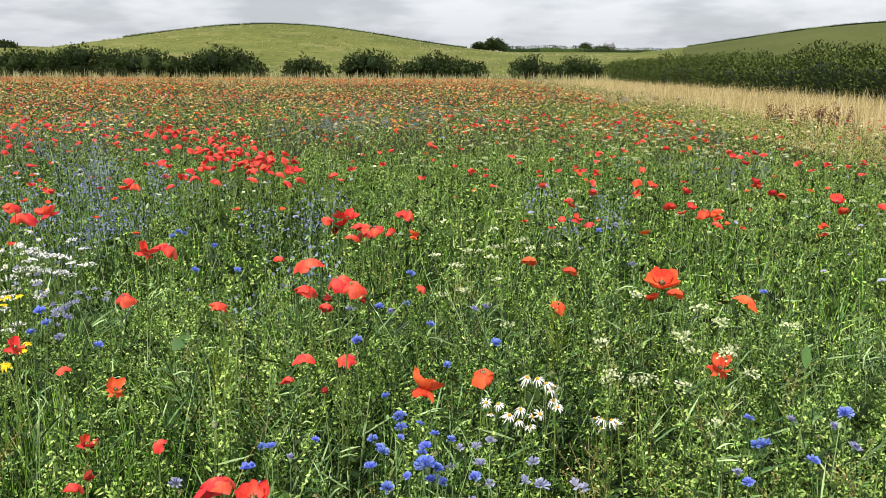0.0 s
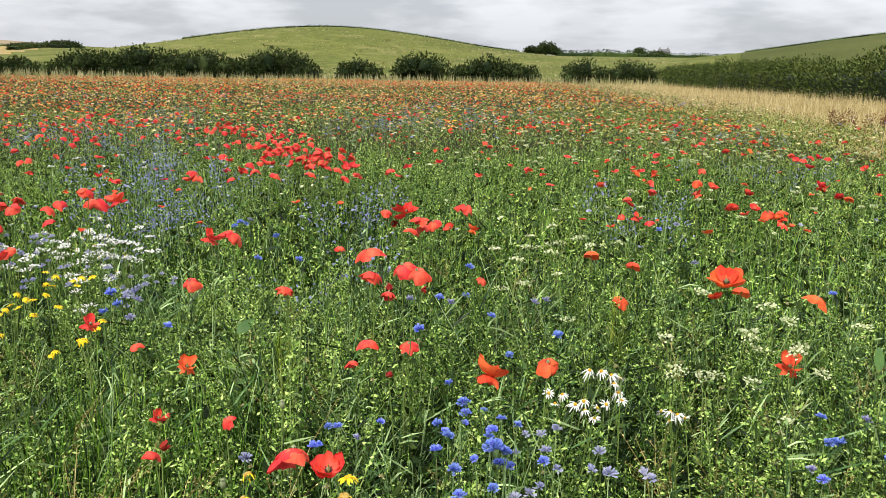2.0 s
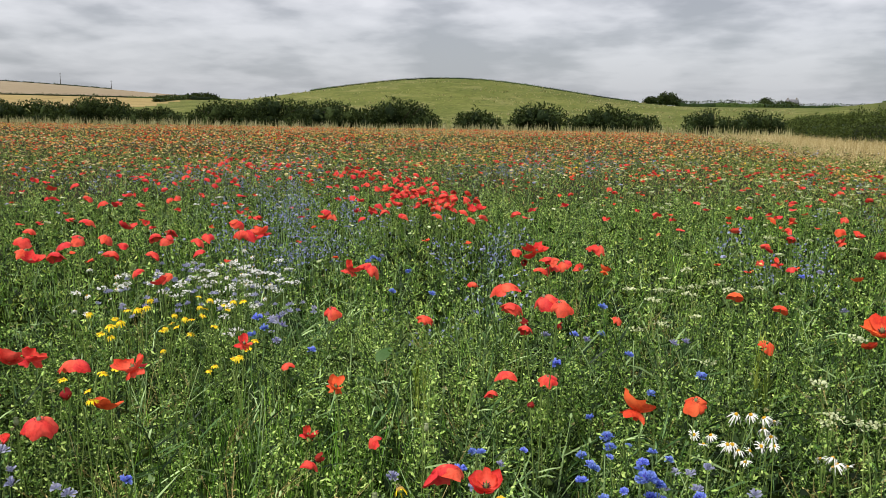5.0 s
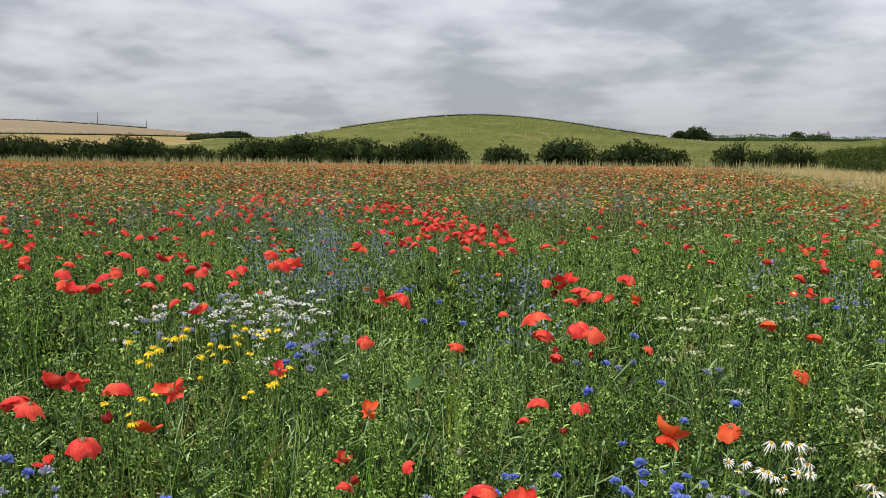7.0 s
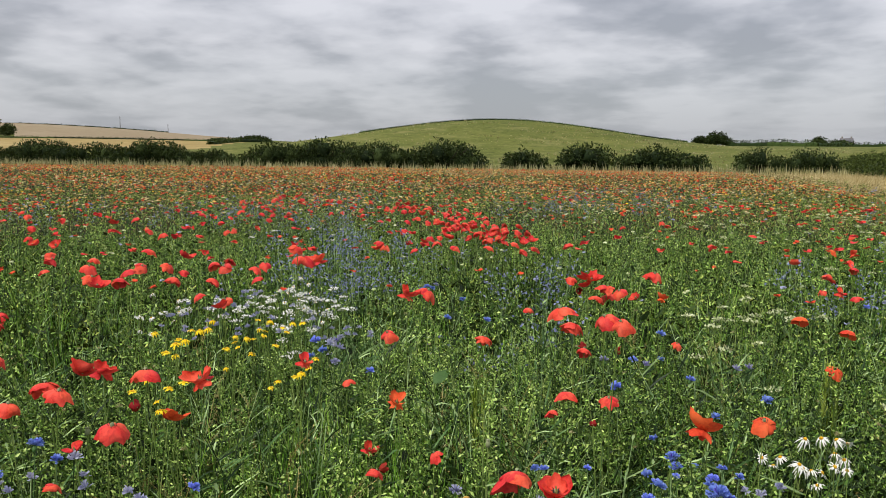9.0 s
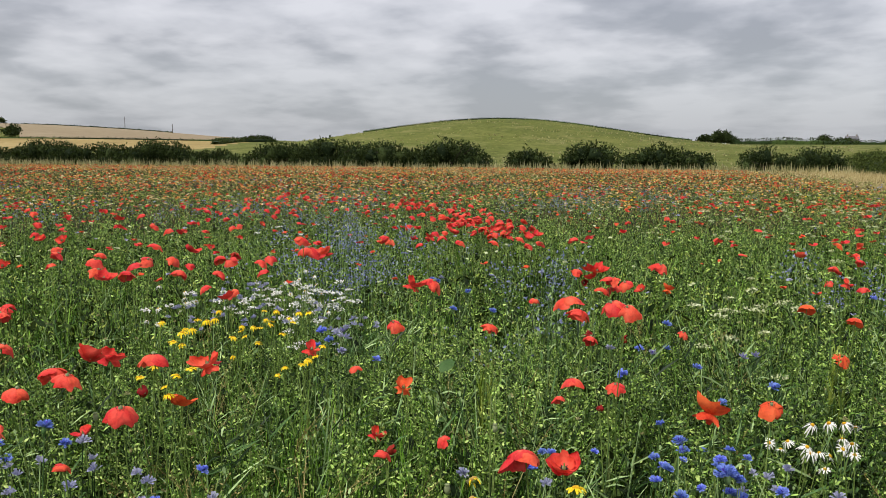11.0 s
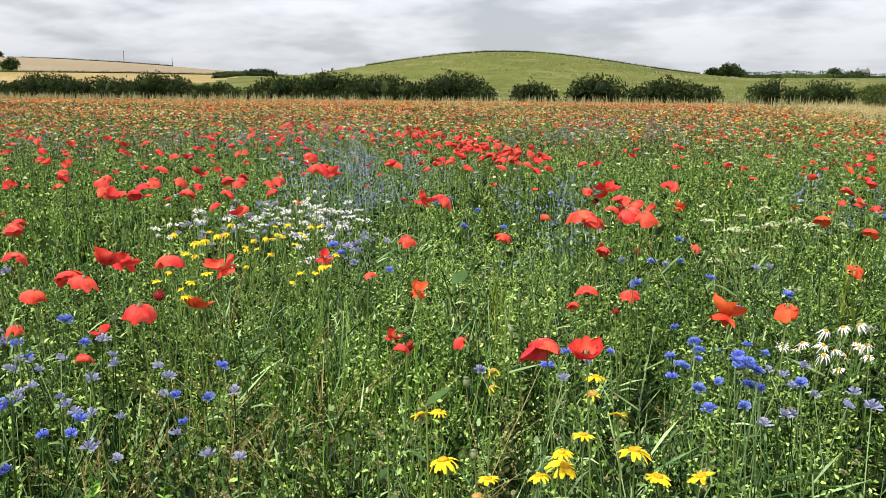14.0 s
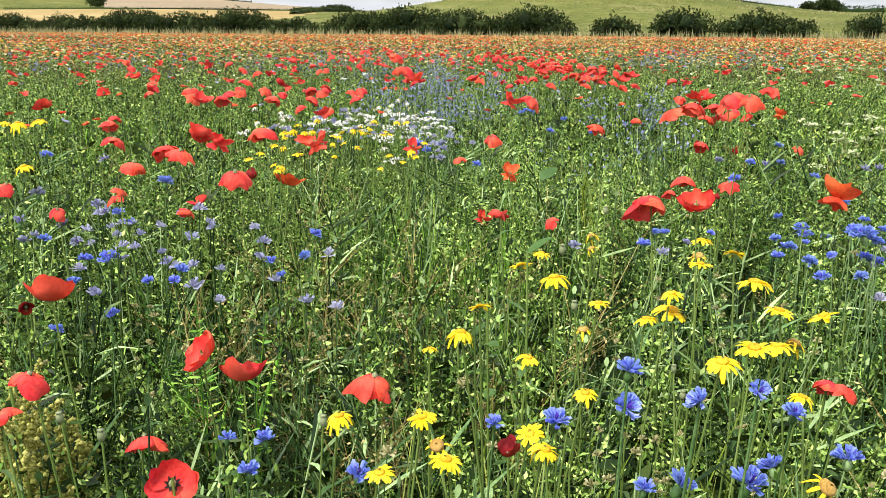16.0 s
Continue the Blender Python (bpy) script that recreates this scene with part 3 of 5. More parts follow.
def strip_grass():
    n = 10500
    y = 7 + (FIELD_END - 5) * RNG.random(n) ** 1.7
    x = RNG.uniform(STRIP_X - 0.3, HEDGE_X - 0.8, n)
    x += 0.5 * np.array([noise.noise(Vector((q / 5, 0, 3))) for q in y])
    sprigs = [tuft(7, 0.86, 0.010, 0.22, 0.0) for _ in range(6)]
    scatter("dry_grass", sprigs, np.stack([x, y], 1), [M_STRAW], "tall dry straw-coloured grass in a strip along the hedge", "grass", 0.75, 1.2)
    n = 3200
    p = np.stack([RNG.uniform(-125, 15, n), RNG.uniform(FIELD_END - 7.0, FIELD_END + 3.0, n)], 1)
    scatter("verge_grass", [tuft(5, 1.25, 0.06, 0.2, 0.0) for _ in range(5)], p, [M_PALE], "pale seeding grass along the far field edge", "grass", 0.6, 1.25)


strip_grass()


def hill_tufts():
    """Pale thistles and seeding grass dotted in loose lines over the pasture."""
    b = np.radians(RNG.uniform(-30, 9, 5200))
    r = RNG.uniform(105, 300, 5200)
    p = np.stack([r * np.sin(b), r * np.cos(b)], 1)
    p = p[np.array([noise.noise(Vector((x / 26, y / 9, 71))) + 0.6 * noise.noise(Vector((x / 5, y / 4, 75))) for x, y in p]) > 0.12]
    z = np.array([height(x, y) for x, y in p]) - dip(p[:, 1])
    scatter("pasture_tuft", [tuft(7, 0.5, 0.16, 0.7) for _ in range(4)], np.column_stack([p, z]), [M_PALE], "pale thistles and seeding grass dotted over the pasture hill", "grass", 0.6, 1.3)


hill_tufts()

# ---- the meadow's green growth ----


def fat_hen(tall, fine=True):
    """An upright weed: a ribbed stem, toothed leaves below, small leaves and seed clusters above."""
    s = Sprig()
    bend = RNG.normal(0, 0.05, 2)

    def spine(t):
        return np.array((bend[0] * t * t, bend[1] * t * t, tall * t))

    s.tube([spine(t) for t in (0, 0.35, 0.7, 1.0)], 0.004, 0.0015, 3, 1)
    n = 34 if fine else 18
    for i in range(n):
        t = 0.25 + 0.75 * (i / n) ** 0.85
        a = i * 2.4 + RNG.normal(0, 0.3)
        size = (0.031 - 0.015 * t) * RNG.uniform(0.6, 1.3) * (1.0 if fine else 1.3)
        arm = 0.010 + 0.05 * (1 - t) * RNG.uniform(0.4, 1.4)
        at = spine(t) + around(a, 0.4) * arm
        if fine and i % 3 == 0:
            s.blade(at, around(a, RNG.uniform(-0.1, 1.0)), size, size * 0.36, RNG.uniform(0, 0.6), 2, 0, (0.3, 1.0, 0.1), RNG.normal(0, 0.5))
        else:
            s.fleck(at, around(a, RNG.uniform(0, 0.9)), size * (0.85 if fine else 1.0), size * (0.28 if fine else 0.38))
    shoots = 20 if fine else 9
    for i in range(shoots):
        t = RNG.uniform(0.45, 1.0)
        a = RNG.uniform(0, 2 * math.pi)
        d = around(a, RNG.uniform(0.7, 1.35))
        ln = RNG.uniform(0.04, 0.09) * (1.3 - 0.6 * t)
        at = spine(t)
        m = 9 if fine else 4
        for k in range(m):
            q = at + d * ln * (k + 1) / m + RNG.normal(0, 0.004, 3)
            sz = RNG.uniform(0.006, 0.014) if fine else RNG.uniform(0.013, 0.023)
            s.fleck(q, around(RNG.uniform(0, 6.3), RNG.uniform(-0.2, 1.2)), sz, sz * 0.5, 2 if k > m // 2 else 0)
    return s.done()


def wiry(tall, fine=True):
    """Cornflower growth: thin forking grey-green stems with long narrow leaves and small buds."""
    s = Sprig()
    for _ in range(4 if fine else 2):
        a, lift = RNG.uniform(0, 6.3), RNG.uniform(1.2, 1.5)
        foot = RNG.normal(0, 0.02, 3) * (1, 1, 0)
        h = tall * RNG.uniform(0.7, 1.05)
        tip = foot + around(a, lift) * h
        mid = (foot + tip) / 2 + RNG.normal(0, 0.015, 3)
        s.tube([foot, mid, tip], 0.002, 0.0012, 3, 0)
        for k in range(12 if fine else 6):
            t = RNG.uniform(0.2, 0.98)
            at = foot + (tip - foot) * t
            s.blade(at, around(RNG.uniform(0, 6.3), RNG.uniform(0.4, 1.2)), RNG.uniform(0.05, 0.11) * (1 if fine else 1.3), 0.005 if fine else 0.009, RNG.uniform(0, 0.5), 2 if fine else 1, 0, (0.6, 1.0, 0.15), RNG.uniform(0, 1.5))
        if fine:
            s.blade(tip, around(a, lift), 0.014, 0.009, 0.0, 2, 0, (0.5, 1.0, 0.4))
            fork = foot + (tip - foot) * 0.7
            e = fork + around(a + RNG.uniform(1, 5), 1.1) * h * 0.25
            s.tube([fork, e], 0.0013, 0.001, 3, 0)
            s.blade(e, around(a, lift), 0.012, 0.008, 0.0, 2, 0, (0.5, 1.0, 0.4))
    return s.done()


def feathery(tall, fine=True):
    """Mayweed growth: soft stems with thread-like leaves."""
    s = Sprig()
    for _ in range(3 if fine else 2):
        a, lift = RNG.uniform(0, 6.3), RNG.uniform(1.0, 1.45)
        h = tall * RNG.uniform(0.6, 1.0)
        tip = around(a, lift) * h
        s.tube([(0, 0, 0), tip * 0.5 + RNG.normal(0, 0.015, 3), tip], 0.002, 0.001, 3, 0)
        for k in range(10 if fine else 5):
            at = tip * RNG.uniform(0.2, 0.98)
            d = around(RNG.uniform(0, 6.3), RNG.uniform(0.1, 1.0))
            for j in range(3 if fine else 1):
                s.blade(at + d * 0.012 * j, unit(d + RNG.normal(0, 0.6, 3)), RNG.uniform(0.015, 0.04) * (1 if fine else 1.8), 0.0028 if fine else 0.008, 0.2, 1, 0, (0.8, 0.4))
    return s.done()


def broad(tall):
    """A low plant with wide leaves."""
    s = Sprig()
    for k in range(7):
        a, lift = k * 2.4 + RNG.normal(0, 0.3), RNG.uniform(0.5, 1.35)
        foot = np.zeros(3)
        at = around(a, lift) * tall * RNG.uniform(0.3, 0.7)
        s.tube([foot, at], 0.0025, 0.0018, 3, 1)
        ln = tall * RNG.uniform(0.11, 0.2)
        s.blade(at, around(a, lift - 0.5), ln, ln * 0.45, RNG.uniform(0.1, 0.5), 4, 0, (0.35, 0.95, 1.0, 0.6, 0.06), RNG.normal(0, 0.3))
    return s.done()


def seed_spray(tall):
    """A dry branching stalk hung with small seeds."""
    s = Sprig()
    tip = np.array((RNG.normal(0, 0.05), RNG.normal(0, 0.05), tall))
    s.tube([(0, 0, 0), tip * 0.5 + RNG.normal(0, 0.012, 3), tip], 0.002, 0.001, 3, 0)
    for k in range(16):
        at = tip * RNG.uniform(0.45, 1.0)
        d = around(RNG.uniform(0, 6.3), RNG.uniform(0.4, 1.2))
        ln = RNG.uniform(0.04, 0.12)
        s.tube([at, at + d * ln], 0.0009, 0.0006, 3, 0)
        for j in range(7):
            q = at + d * ln * (0.2 + 0.8 * j / 6)
            s.fleck(q, around(RNG.uniform(0, 6.3), RNG.uniform(-0.4, 1.0)), RNG.uniform(0.005, 0.010), 0.004)
    return s.done()


def spear(tall):
    """A pale lime upright spike packed with narrow pods."""
    s = Sprig()
    s.tube([(0, 0, 0), (0.01, 0, tall * 0.5), (0, 0.01, tall)], 0.004, 0.0015, 3, 0)
    for k in range(60):
        t = RNG.uniform(0.35, 1.0)
        s.blade((0, 0, tall * t), around(RNG.uniform(0, 6.3), RNG.uniform(0.8, 1.4)), RNG.uniform(0.03, 0.07), 0.005, 0.05, 1, 0, (1.0, 0.3))
    return s.done()


def clump_far(tall, n, size, tops=True):
    """Far growth: upright flecks of leaf, most of them near the top."""
    s = Sprig()
    for k in range(n):
        at = np.array((RNG.normal(0, 0.09), RNG.normal(0, 0.09), tall * RNG.uniform(0.35, 0.9)))
        s.fleck(at, around(RNG.uniform(0, 6.3), RNG.uniform(0.3, 1.4)), size * RNG.uniform(0.6, 1.3), size * 0.3)
    return s.done()


def keep_meadow(p):
    return p[p[:, 0] < STRIP_X + 0.4 + 0.6 * drift(p, 6.0, 2.0)]


def grow(p, size=1.5, seed=4.0):
    """Heights by drift, so that the growth rises and falls over the field."""
    return 1.0 + 0.20 * drift(p, size, seed) + 0.14 * drift(p, size * 0.3, seed + 3)


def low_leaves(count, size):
    """Low growth, coloured near-black as the shade under the flowers, that closes the ground."""
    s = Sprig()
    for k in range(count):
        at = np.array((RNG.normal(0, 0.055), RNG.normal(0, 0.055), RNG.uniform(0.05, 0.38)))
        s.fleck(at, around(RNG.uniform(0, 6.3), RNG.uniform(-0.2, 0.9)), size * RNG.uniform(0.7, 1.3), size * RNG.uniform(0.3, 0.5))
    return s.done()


# filler leaves whose dark colour stands for shade in the meadow's gaps
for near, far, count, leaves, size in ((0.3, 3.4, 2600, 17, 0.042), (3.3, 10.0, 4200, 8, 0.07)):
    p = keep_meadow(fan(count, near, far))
    scatter("undergrowth", [low_leaves(leaves, size) for _ in range(6)], p, [M_SHADE_LEAF], "low leaves under the meadow flowers, coloured near-black as the shade there", "foliage", 0.8, 1.3, 0.1)

NEAR_SETS = [
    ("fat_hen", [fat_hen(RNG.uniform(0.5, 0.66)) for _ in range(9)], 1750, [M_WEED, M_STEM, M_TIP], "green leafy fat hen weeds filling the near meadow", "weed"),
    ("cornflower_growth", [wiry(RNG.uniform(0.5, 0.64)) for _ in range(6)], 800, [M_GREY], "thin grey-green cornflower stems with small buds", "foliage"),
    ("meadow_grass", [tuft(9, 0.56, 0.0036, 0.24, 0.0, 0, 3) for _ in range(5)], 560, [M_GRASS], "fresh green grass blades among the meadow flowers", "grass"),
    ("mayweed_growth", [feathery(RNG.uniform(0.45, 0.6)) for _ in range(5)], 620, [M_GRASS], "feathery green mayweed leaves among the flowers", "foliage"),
]


def clumped(p, size, seed, keep):
    """Of the places p, the share keep that stands where slow noise is highest, with some chance in it."""
    rank = drift(p, size, seed) + RNG.normal(0, 0.14, len(p))
    return p[rank > np.quantile(rank, 1 - keep)]


for k, (name, sprigs, count, mats, label, category) in enumerate(NEAR_SETS):
    p = clumped(fan(int(count * 1.7), 0.35, 3.4), 0.22, 40.0 + 7 * k, 1 / 1.7)
    scatter(name, sprigs, p, mats, label, category, 0.74, 1.12, 0.14, grow(p, 0.7))
p = np.concatenate([np.stack([RNG.normal(-1.12, 0.2, 150), RNG.normal(2.0, 0.22, 150)], 1), np.stack([RNG.normal(-0.95, 0.2, 130), RNG.normal(1.62, 0.2, 130)], 1)])
scatter("marigold_growth", [tuft(9, 0.62, 0.0045, 0.22, 0.0, 0, 3) for _ in range(4)], p, [M_VIVID], "bright green marigold stems standing close together", "foliage", 0.9, 1.1, 0.1)
p = np.stack([RNG.normal(-0.12, 0.2, 60), RNG.normal(0.95, 0.16, 60)], 1)
scatter("marigold_growth", [tuft(6, 0.68, 0.004, 0.25, 0.0, 0, 3) for _ in range(4)], p, [M_WEED_YELLOW], "pale green marigold stems standing close together", "foliage", 0.9, 1.05, 0.12)
p = fan(130, 1.0, 3.4)
scatter("broad_leaved_weed", [broad(RNG.uniform(0.35, 0.55)) for _ in range(5)], p, [M_BROAD, M_STEM], "low broad-leaved weeds between the flower stems", "weed", 0.7, 1.15, 0.1)
p = np.concatenate([np.stack([RNG.normal(-0.86, 0.16, 40), RNG.normal(1.25, 0.2, 40)], 1), np.stack([RNG.normal(0.95, 0.3, 24), RNG.normal(1.7, 0.2, 24)], 1), fan(60, 0.8, 3.4)])
scatter("seed_stalk", [seed_spray(RNG.uniform(0.5, 0.66)) for _ in range(5)], p, [M_SPRAY], "dry yellow-brown seed stalks standing in the meadow", "weed", 0.8, 1.1, 0.2)

MID_SETS = [
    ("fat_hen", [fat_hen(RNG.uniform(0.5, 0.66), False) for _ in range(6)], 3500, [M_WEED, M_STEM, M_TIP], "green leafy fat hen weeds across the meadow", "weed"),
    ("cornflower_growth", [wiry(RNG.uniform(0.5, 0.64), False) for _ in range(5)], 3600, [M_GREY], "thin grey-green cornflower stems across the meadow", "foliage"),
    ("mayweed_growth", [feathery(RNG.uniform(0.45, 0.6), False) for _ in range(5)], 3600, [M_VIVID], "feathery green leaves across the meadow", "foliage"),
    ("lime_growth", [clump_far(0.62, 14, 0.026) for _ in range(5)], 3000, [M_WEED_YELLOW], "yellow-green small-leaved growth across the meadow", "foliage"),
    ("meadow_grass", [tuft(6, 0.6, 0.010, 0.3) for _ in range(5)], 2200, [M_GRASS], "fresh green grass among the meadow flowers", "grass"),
]
for name, sprigs, count, mats, label, category in MID_SETS:
    p = keep_meadow(fan(count, 3.2, 9.5, -56, 34))
    scatter(name, sprigs, p, mats, label, category, 0.78, 1.12, 0.14, grow(p, 2.0))
for near, far, count, tall, n, size, mats in ((9.2, 22.0, 7600, 0.62, 13, 0.044, [M_WEED]), (9.2, 22.0, 1300, 0.64, 12, 0.04, [M_WEED_YELLOW]), (9.2, 22.0, 5200, 0.64, 9, 0.038, [M_SEEDY]), (21.0, 50.0, 6500, 0.62, 8, 0.08, [M_WEED]), (21.0, 50.0, 7500, 0.64, 7, 0.08, [M_SEEDY]),
                                             (48.0, 125.0, 4000, 0.62, 6, 0.14, [M_WEED]), (48.0, 125.0, 8500, 0.62, 5, 0.13, [M_SEEDY])):
    p = fan(count, near, far, -55, 32)
    p = keep_meadow(p[p[:, 1] < FIELD_END - 1.0])
    scatter("meadow_growth", [clump_far(tall, n, size) for _ in range(6)], p, mats, "mixed green and straw growth of the far meadow", "foliage", 0.85, 1.12, 0.1, grow(p, 5.0))
# the drier, yellower edge beside the strip
p = np.stack([RNG.uniform(1.8, STRIP_X + 0.3, 3600), RNG.uniform(4.0, 24.0, 3600)], 1)
p = p[p[:, 1] > 1.6 * p[:, 0]]
scatter("dry_edge_growth", [clump_far(0.62, 11, 0.034) for _ in range(6)], p[::2], [M_WEED_YELLOW], "yellow-green drying growth beside the dry grass", "foliage", 0.85, 1.12, 0.1)
scatter("dry_edge_growth", [clump_far(0.64, 11, 0.032) for _ in range(6)], p[1::5], [M_SEEDY], "straw-coloured drying growth beside the dry grass", "foliage", 0.85, 1.12, 0.1)
# behind and beside the camera
p = fan(10500, 0.5, 9.0, 35, 299)
p = keep_meadow(p[(np.hypot(p[:, 0], p[:, 1] + 0.3) > 0.45)])
scatter("undergrowth", [low_leaves(8, 0.07) for _ in range(4)], p, [M_SHADE_LEAF], "low leaves under the meadow flowers, coloured near-black as the shade there", "foliage", 0.8, 1.3, 0.1)
scatter("meadow_growth", [clump_far(0.6, 10, 0.06) for _ in range(5)], p[:7000], [M_WEED], "mixed green growth of the open meadow", "foliage", 0.8, 1.1, 0.12)
scatter("meadow_growth", [tuft(5, 0.55, 0.008, 0.3) for _ in range(4)], p[7000:], [M_GRASS], "green grass of the open meadow", "foliage", 0.8, 1.1, 0.12)

# ---- flowers ----


def sheet(across, along, shape):
    """A curved sheet: shape(u, v) gives its points for u in -1..1 and v in 0..1."""
    verts = [shape(u, v) for v in np.linspace(0, 1, along + 1) for u in np.linspace(-1, 1, across + 1)]
    w = across + 1
    return np.array(verts), [(i * w + j, i * w + j + 1, (i + 1) * w + j + 1, (i + 1) * w + j) for i in range(along) for j in range(across)]


def petal_shape(at, radius, span, reach, bowl, ruffle, seed, hinge):
    """A poppy petal laid on a round bowl (bowl 1) or drooping dome (bowl -1): span is its half width and reach its length, both in radians; hinge swings it up or down at its foot."""
    ca, sa, ch, sh = math.cos(at), math.sin(at), math.cos(hinge), math.sin(hinge)

    def shape(u, v):
        end = reach * (1 - 0.20 * abs(u) ** 3 + 0.09 * noise.noise(Vector((u * 1.7, seed, 0.3))) + 0.05 * noise.noise(Vector((u * 5.0, seed, 1.3))))
        phi = 0.05 + (end - 0.05) * v
        az = u * span * (1.0 - 0.10 * v * v) + 0.10 * ruffle * noise.noise(Vector((v * 2.0, u, seed)))
        fold = 0.5 * noise.noise(Vector((u * 1.6, v * 1.3, seed))) + 0.28 * noise.noise(Vector((u * 3.6, v * 2.0, seed + 7)))
        pleat = 0.07 * math.sin(u * 6.5 + seed * 3 + 2.5 * noise.noise(Vector((u, v * 2, seed)))) * v
        r = radius * (1 + 1.2 * ruffle * v * (fold + pleat))
        x, y, z = r * math.sin(phi) * math.cos(az), r * math.sin(phi) * math.sin(az), bowl * r * (1 - math.cos(phi))
        z += 0.22 * radius * ruffle * v * noise.noise(Vector((u * 2.6, v * 2.0, seed + 13)))
        x, z = x * ch - z * sh, x * sh + z * ch
        return (x * ca - y * sa, x * sa + y * ca, z)

    return shape


def flower_stem(tall, thick, mat, sway=0.03):
    s = Sprig()
    a = RNG.uniform(0, 6.3)
    off = np.array((math.cos(a), math.sin(a), 0)) * sway
    s.tube([off * -1.0, off * 0.4 + (0, 0, tall * 0.35), off * 0.7 + (0, 0, tall * 0.7), (0, 0, tall * 1.005)], thick, thick * 0.75, 4)
    return s.mesh("stem", [mat])


STEM = 0.75


def tilted(mesh, tilt, bearing_):
    """Turns a flower head over by tilt towards a bearing."""
    axis = Vector((-math.sin(bearing_), math.cos(bearing_), 0))
    mesh.transform(Matrix.Rotation(tilt, 4, axis))
    return mesh


def poppy(kind, mat, label, grid=(10, 6)):
    root = new("poppy")
    tagged(root, label, "poppy", "poppies in the meadow")
    part("stem", flower_stem(STEM, 0.0019, M_STEM), root)
    # tilt, its bearing, radius, reach, bowl, ruffle, way of the inner petals, swing of the outer and of the inner petals
    tilt, face, radius, reach, bowl, ruffle, lip, open_out, open_in = {
        "cup": (0.35, 0.0, 0.031, 1.3, 1, 0.85, 1, -0.3, -0.1), "bowl": (0.45, 2.0, 0.031, 1.4, 1, 0.65, 1, -0.1, 0.05), "side": (0.75, 4.0, 0.031, 1.3, 1, 0.9, 1, -0.25, 0.0),
        "face": (0.75, -0.73, 0.034, 1.2, 1, 0.4, 1, -0.05, -0.05), "dome": (0.25, 0.8, 0.031, 1.45, -1, 0.7, -1, 0.1, 0.2), "ragged": (0.5, 2.4, 0.030, 1.45, -1, 0.95, -1, 0.05, 0.15),
        "butterfly": (0.7, -2.3, 0.030, 1.4, 1, 0.85, 1, 0.1, -0.35), "folded": (0.5, -1.9, 0.030, 1.45, 1, 0.95, -1, -0.1, 0.25), "droop": (1.7, 0.6, 0.018, 1.6, 1, 1.2, 1, 0.2, 0.2)}[kind]
    start = RNG.uniform(0, 1.5)
    for k in range(4):
        outer = k % 2 == 0
        b = start + k * math.pi / 2 + RNG.normal(0, 0.2)
        way = bowl if outer else lip
        far = reach * RNG.uniform(0.86, 1.14) * (1.0 if way == bowl else 0.85)
        swing = (open_out if outer else open_in) + RNG.normal(0, 0.10)
        v, f = sheet(*grid, petal_shape(b, radius * (1.05 if outer else 0.95) * RNG.uniform(0.92, 1.1), 1.6 if outer else 1.45, far, way, ruffle, RNG.uniform(0, 40), swing))
        v = (v - (0, 0, radius * (0.45 if bowl > 0 else 0.15))) * 0.87
        part("petal", tilted(quads("petal", v, f, [mat], None, True), tilt, face), root)
    pod = Sprig()
    pod.ball((0, 0, 0.007), 0.0048, 0.007, 0, 3, 7)
    pod.v[0][:, 2] -= radius * (0.45 if bowl > 0 else 0.35)
    part("seed_pod", tilted(pod.mesh("seed_pod", [M_POD], True), tilt, face), root, "pale green seed pod")
    frill = [around(k * math.pi / 8, 0.9) * 0.004 for k in range(16)] + [around(k * math.pi / 8, 0.75) * (0.014 if k % 2 else 0.008) for k in range(16)]
    frill = [q - (0, 0, radius * (0.45 if bowl > 0 else 0.35)) for q in frill]
    part("stamen_ring", tilted(quads("stamen_ring", frill, [(k, (k + 1) % 16, 16 + (k + 1) % 16, 16 + k) for k in range(16)], [M_DARK]), tilt, face), root, "dark ring of stamens")
    return root


def cornflower(mat, label, sparse=False, split=False):
    root = new("cornflower")
    tagged(root, label, "cornflower", "cornflowers in the meadow")
    part("stem", flower_stem(STEM, 0.0014, M_GREY), root)
    tilt, face = RNG.uniform(0.0, 0.7), RNG.uniform(0, 6.3)
    cal = Sprig()
    cal.ball((0, 0, -0.006), 0.0055, 0.0085, 0, 4, 7)
    part("calyx", tilted(cal.mesh("calyx", [M_GREY], True), tilt, face), root, "scaly grey-green calyx")
    ring, count = Sprig(), 16 if sparse else (18 if split else 26)
    for k in range(count):
        a = k * 2.4 + RNG.normal(0, 0.12)
        lift = RNG.uniform(0.2, 1.15)
        d = around(a, lift)
        tip = d * RNG.uniform(0.009, 0.013)
        ring.tube([(0, 0, 0.001), tip], 0.0008, 0.0016, 3)
        for j in range(4):
            e = unit(d + around(a + (j - 1.5) * 0.5, lift + RNG.normal(0, 0.35)) * 1.1)
            ring.blade(tip, e, RNG.uniform(0.006, 0.009), 0.0062, 0.0, 1, 0, (0.8, 0.6), RNG.normal(0, 0.7))
        if split:
            part("ray_floret", tilted(ring.mesh("ray_floret", [mat]), tilt, face), root)
            ring = Sprig()
    if not split:
        part("floret_ring", tilted(ring.mesh("floret_ring", [mat]), tilt, face), root)
    mid = Sprig()
    for k in range(14):
        d = around(RNG.uniform(0, 6.3), RNG.uniform(0.8, 1.5))
        mid.blade(d * 0.002, d, RNG.uniform(0.008, 0.013), 0.002, 0.0, 1, 0, (1.0, 0.5))
    part("heart_tuft", tilted(mid.mesh("heart_tuft", [M_PURPLE]), tilt, face), root, "violet inner florets")
    return root


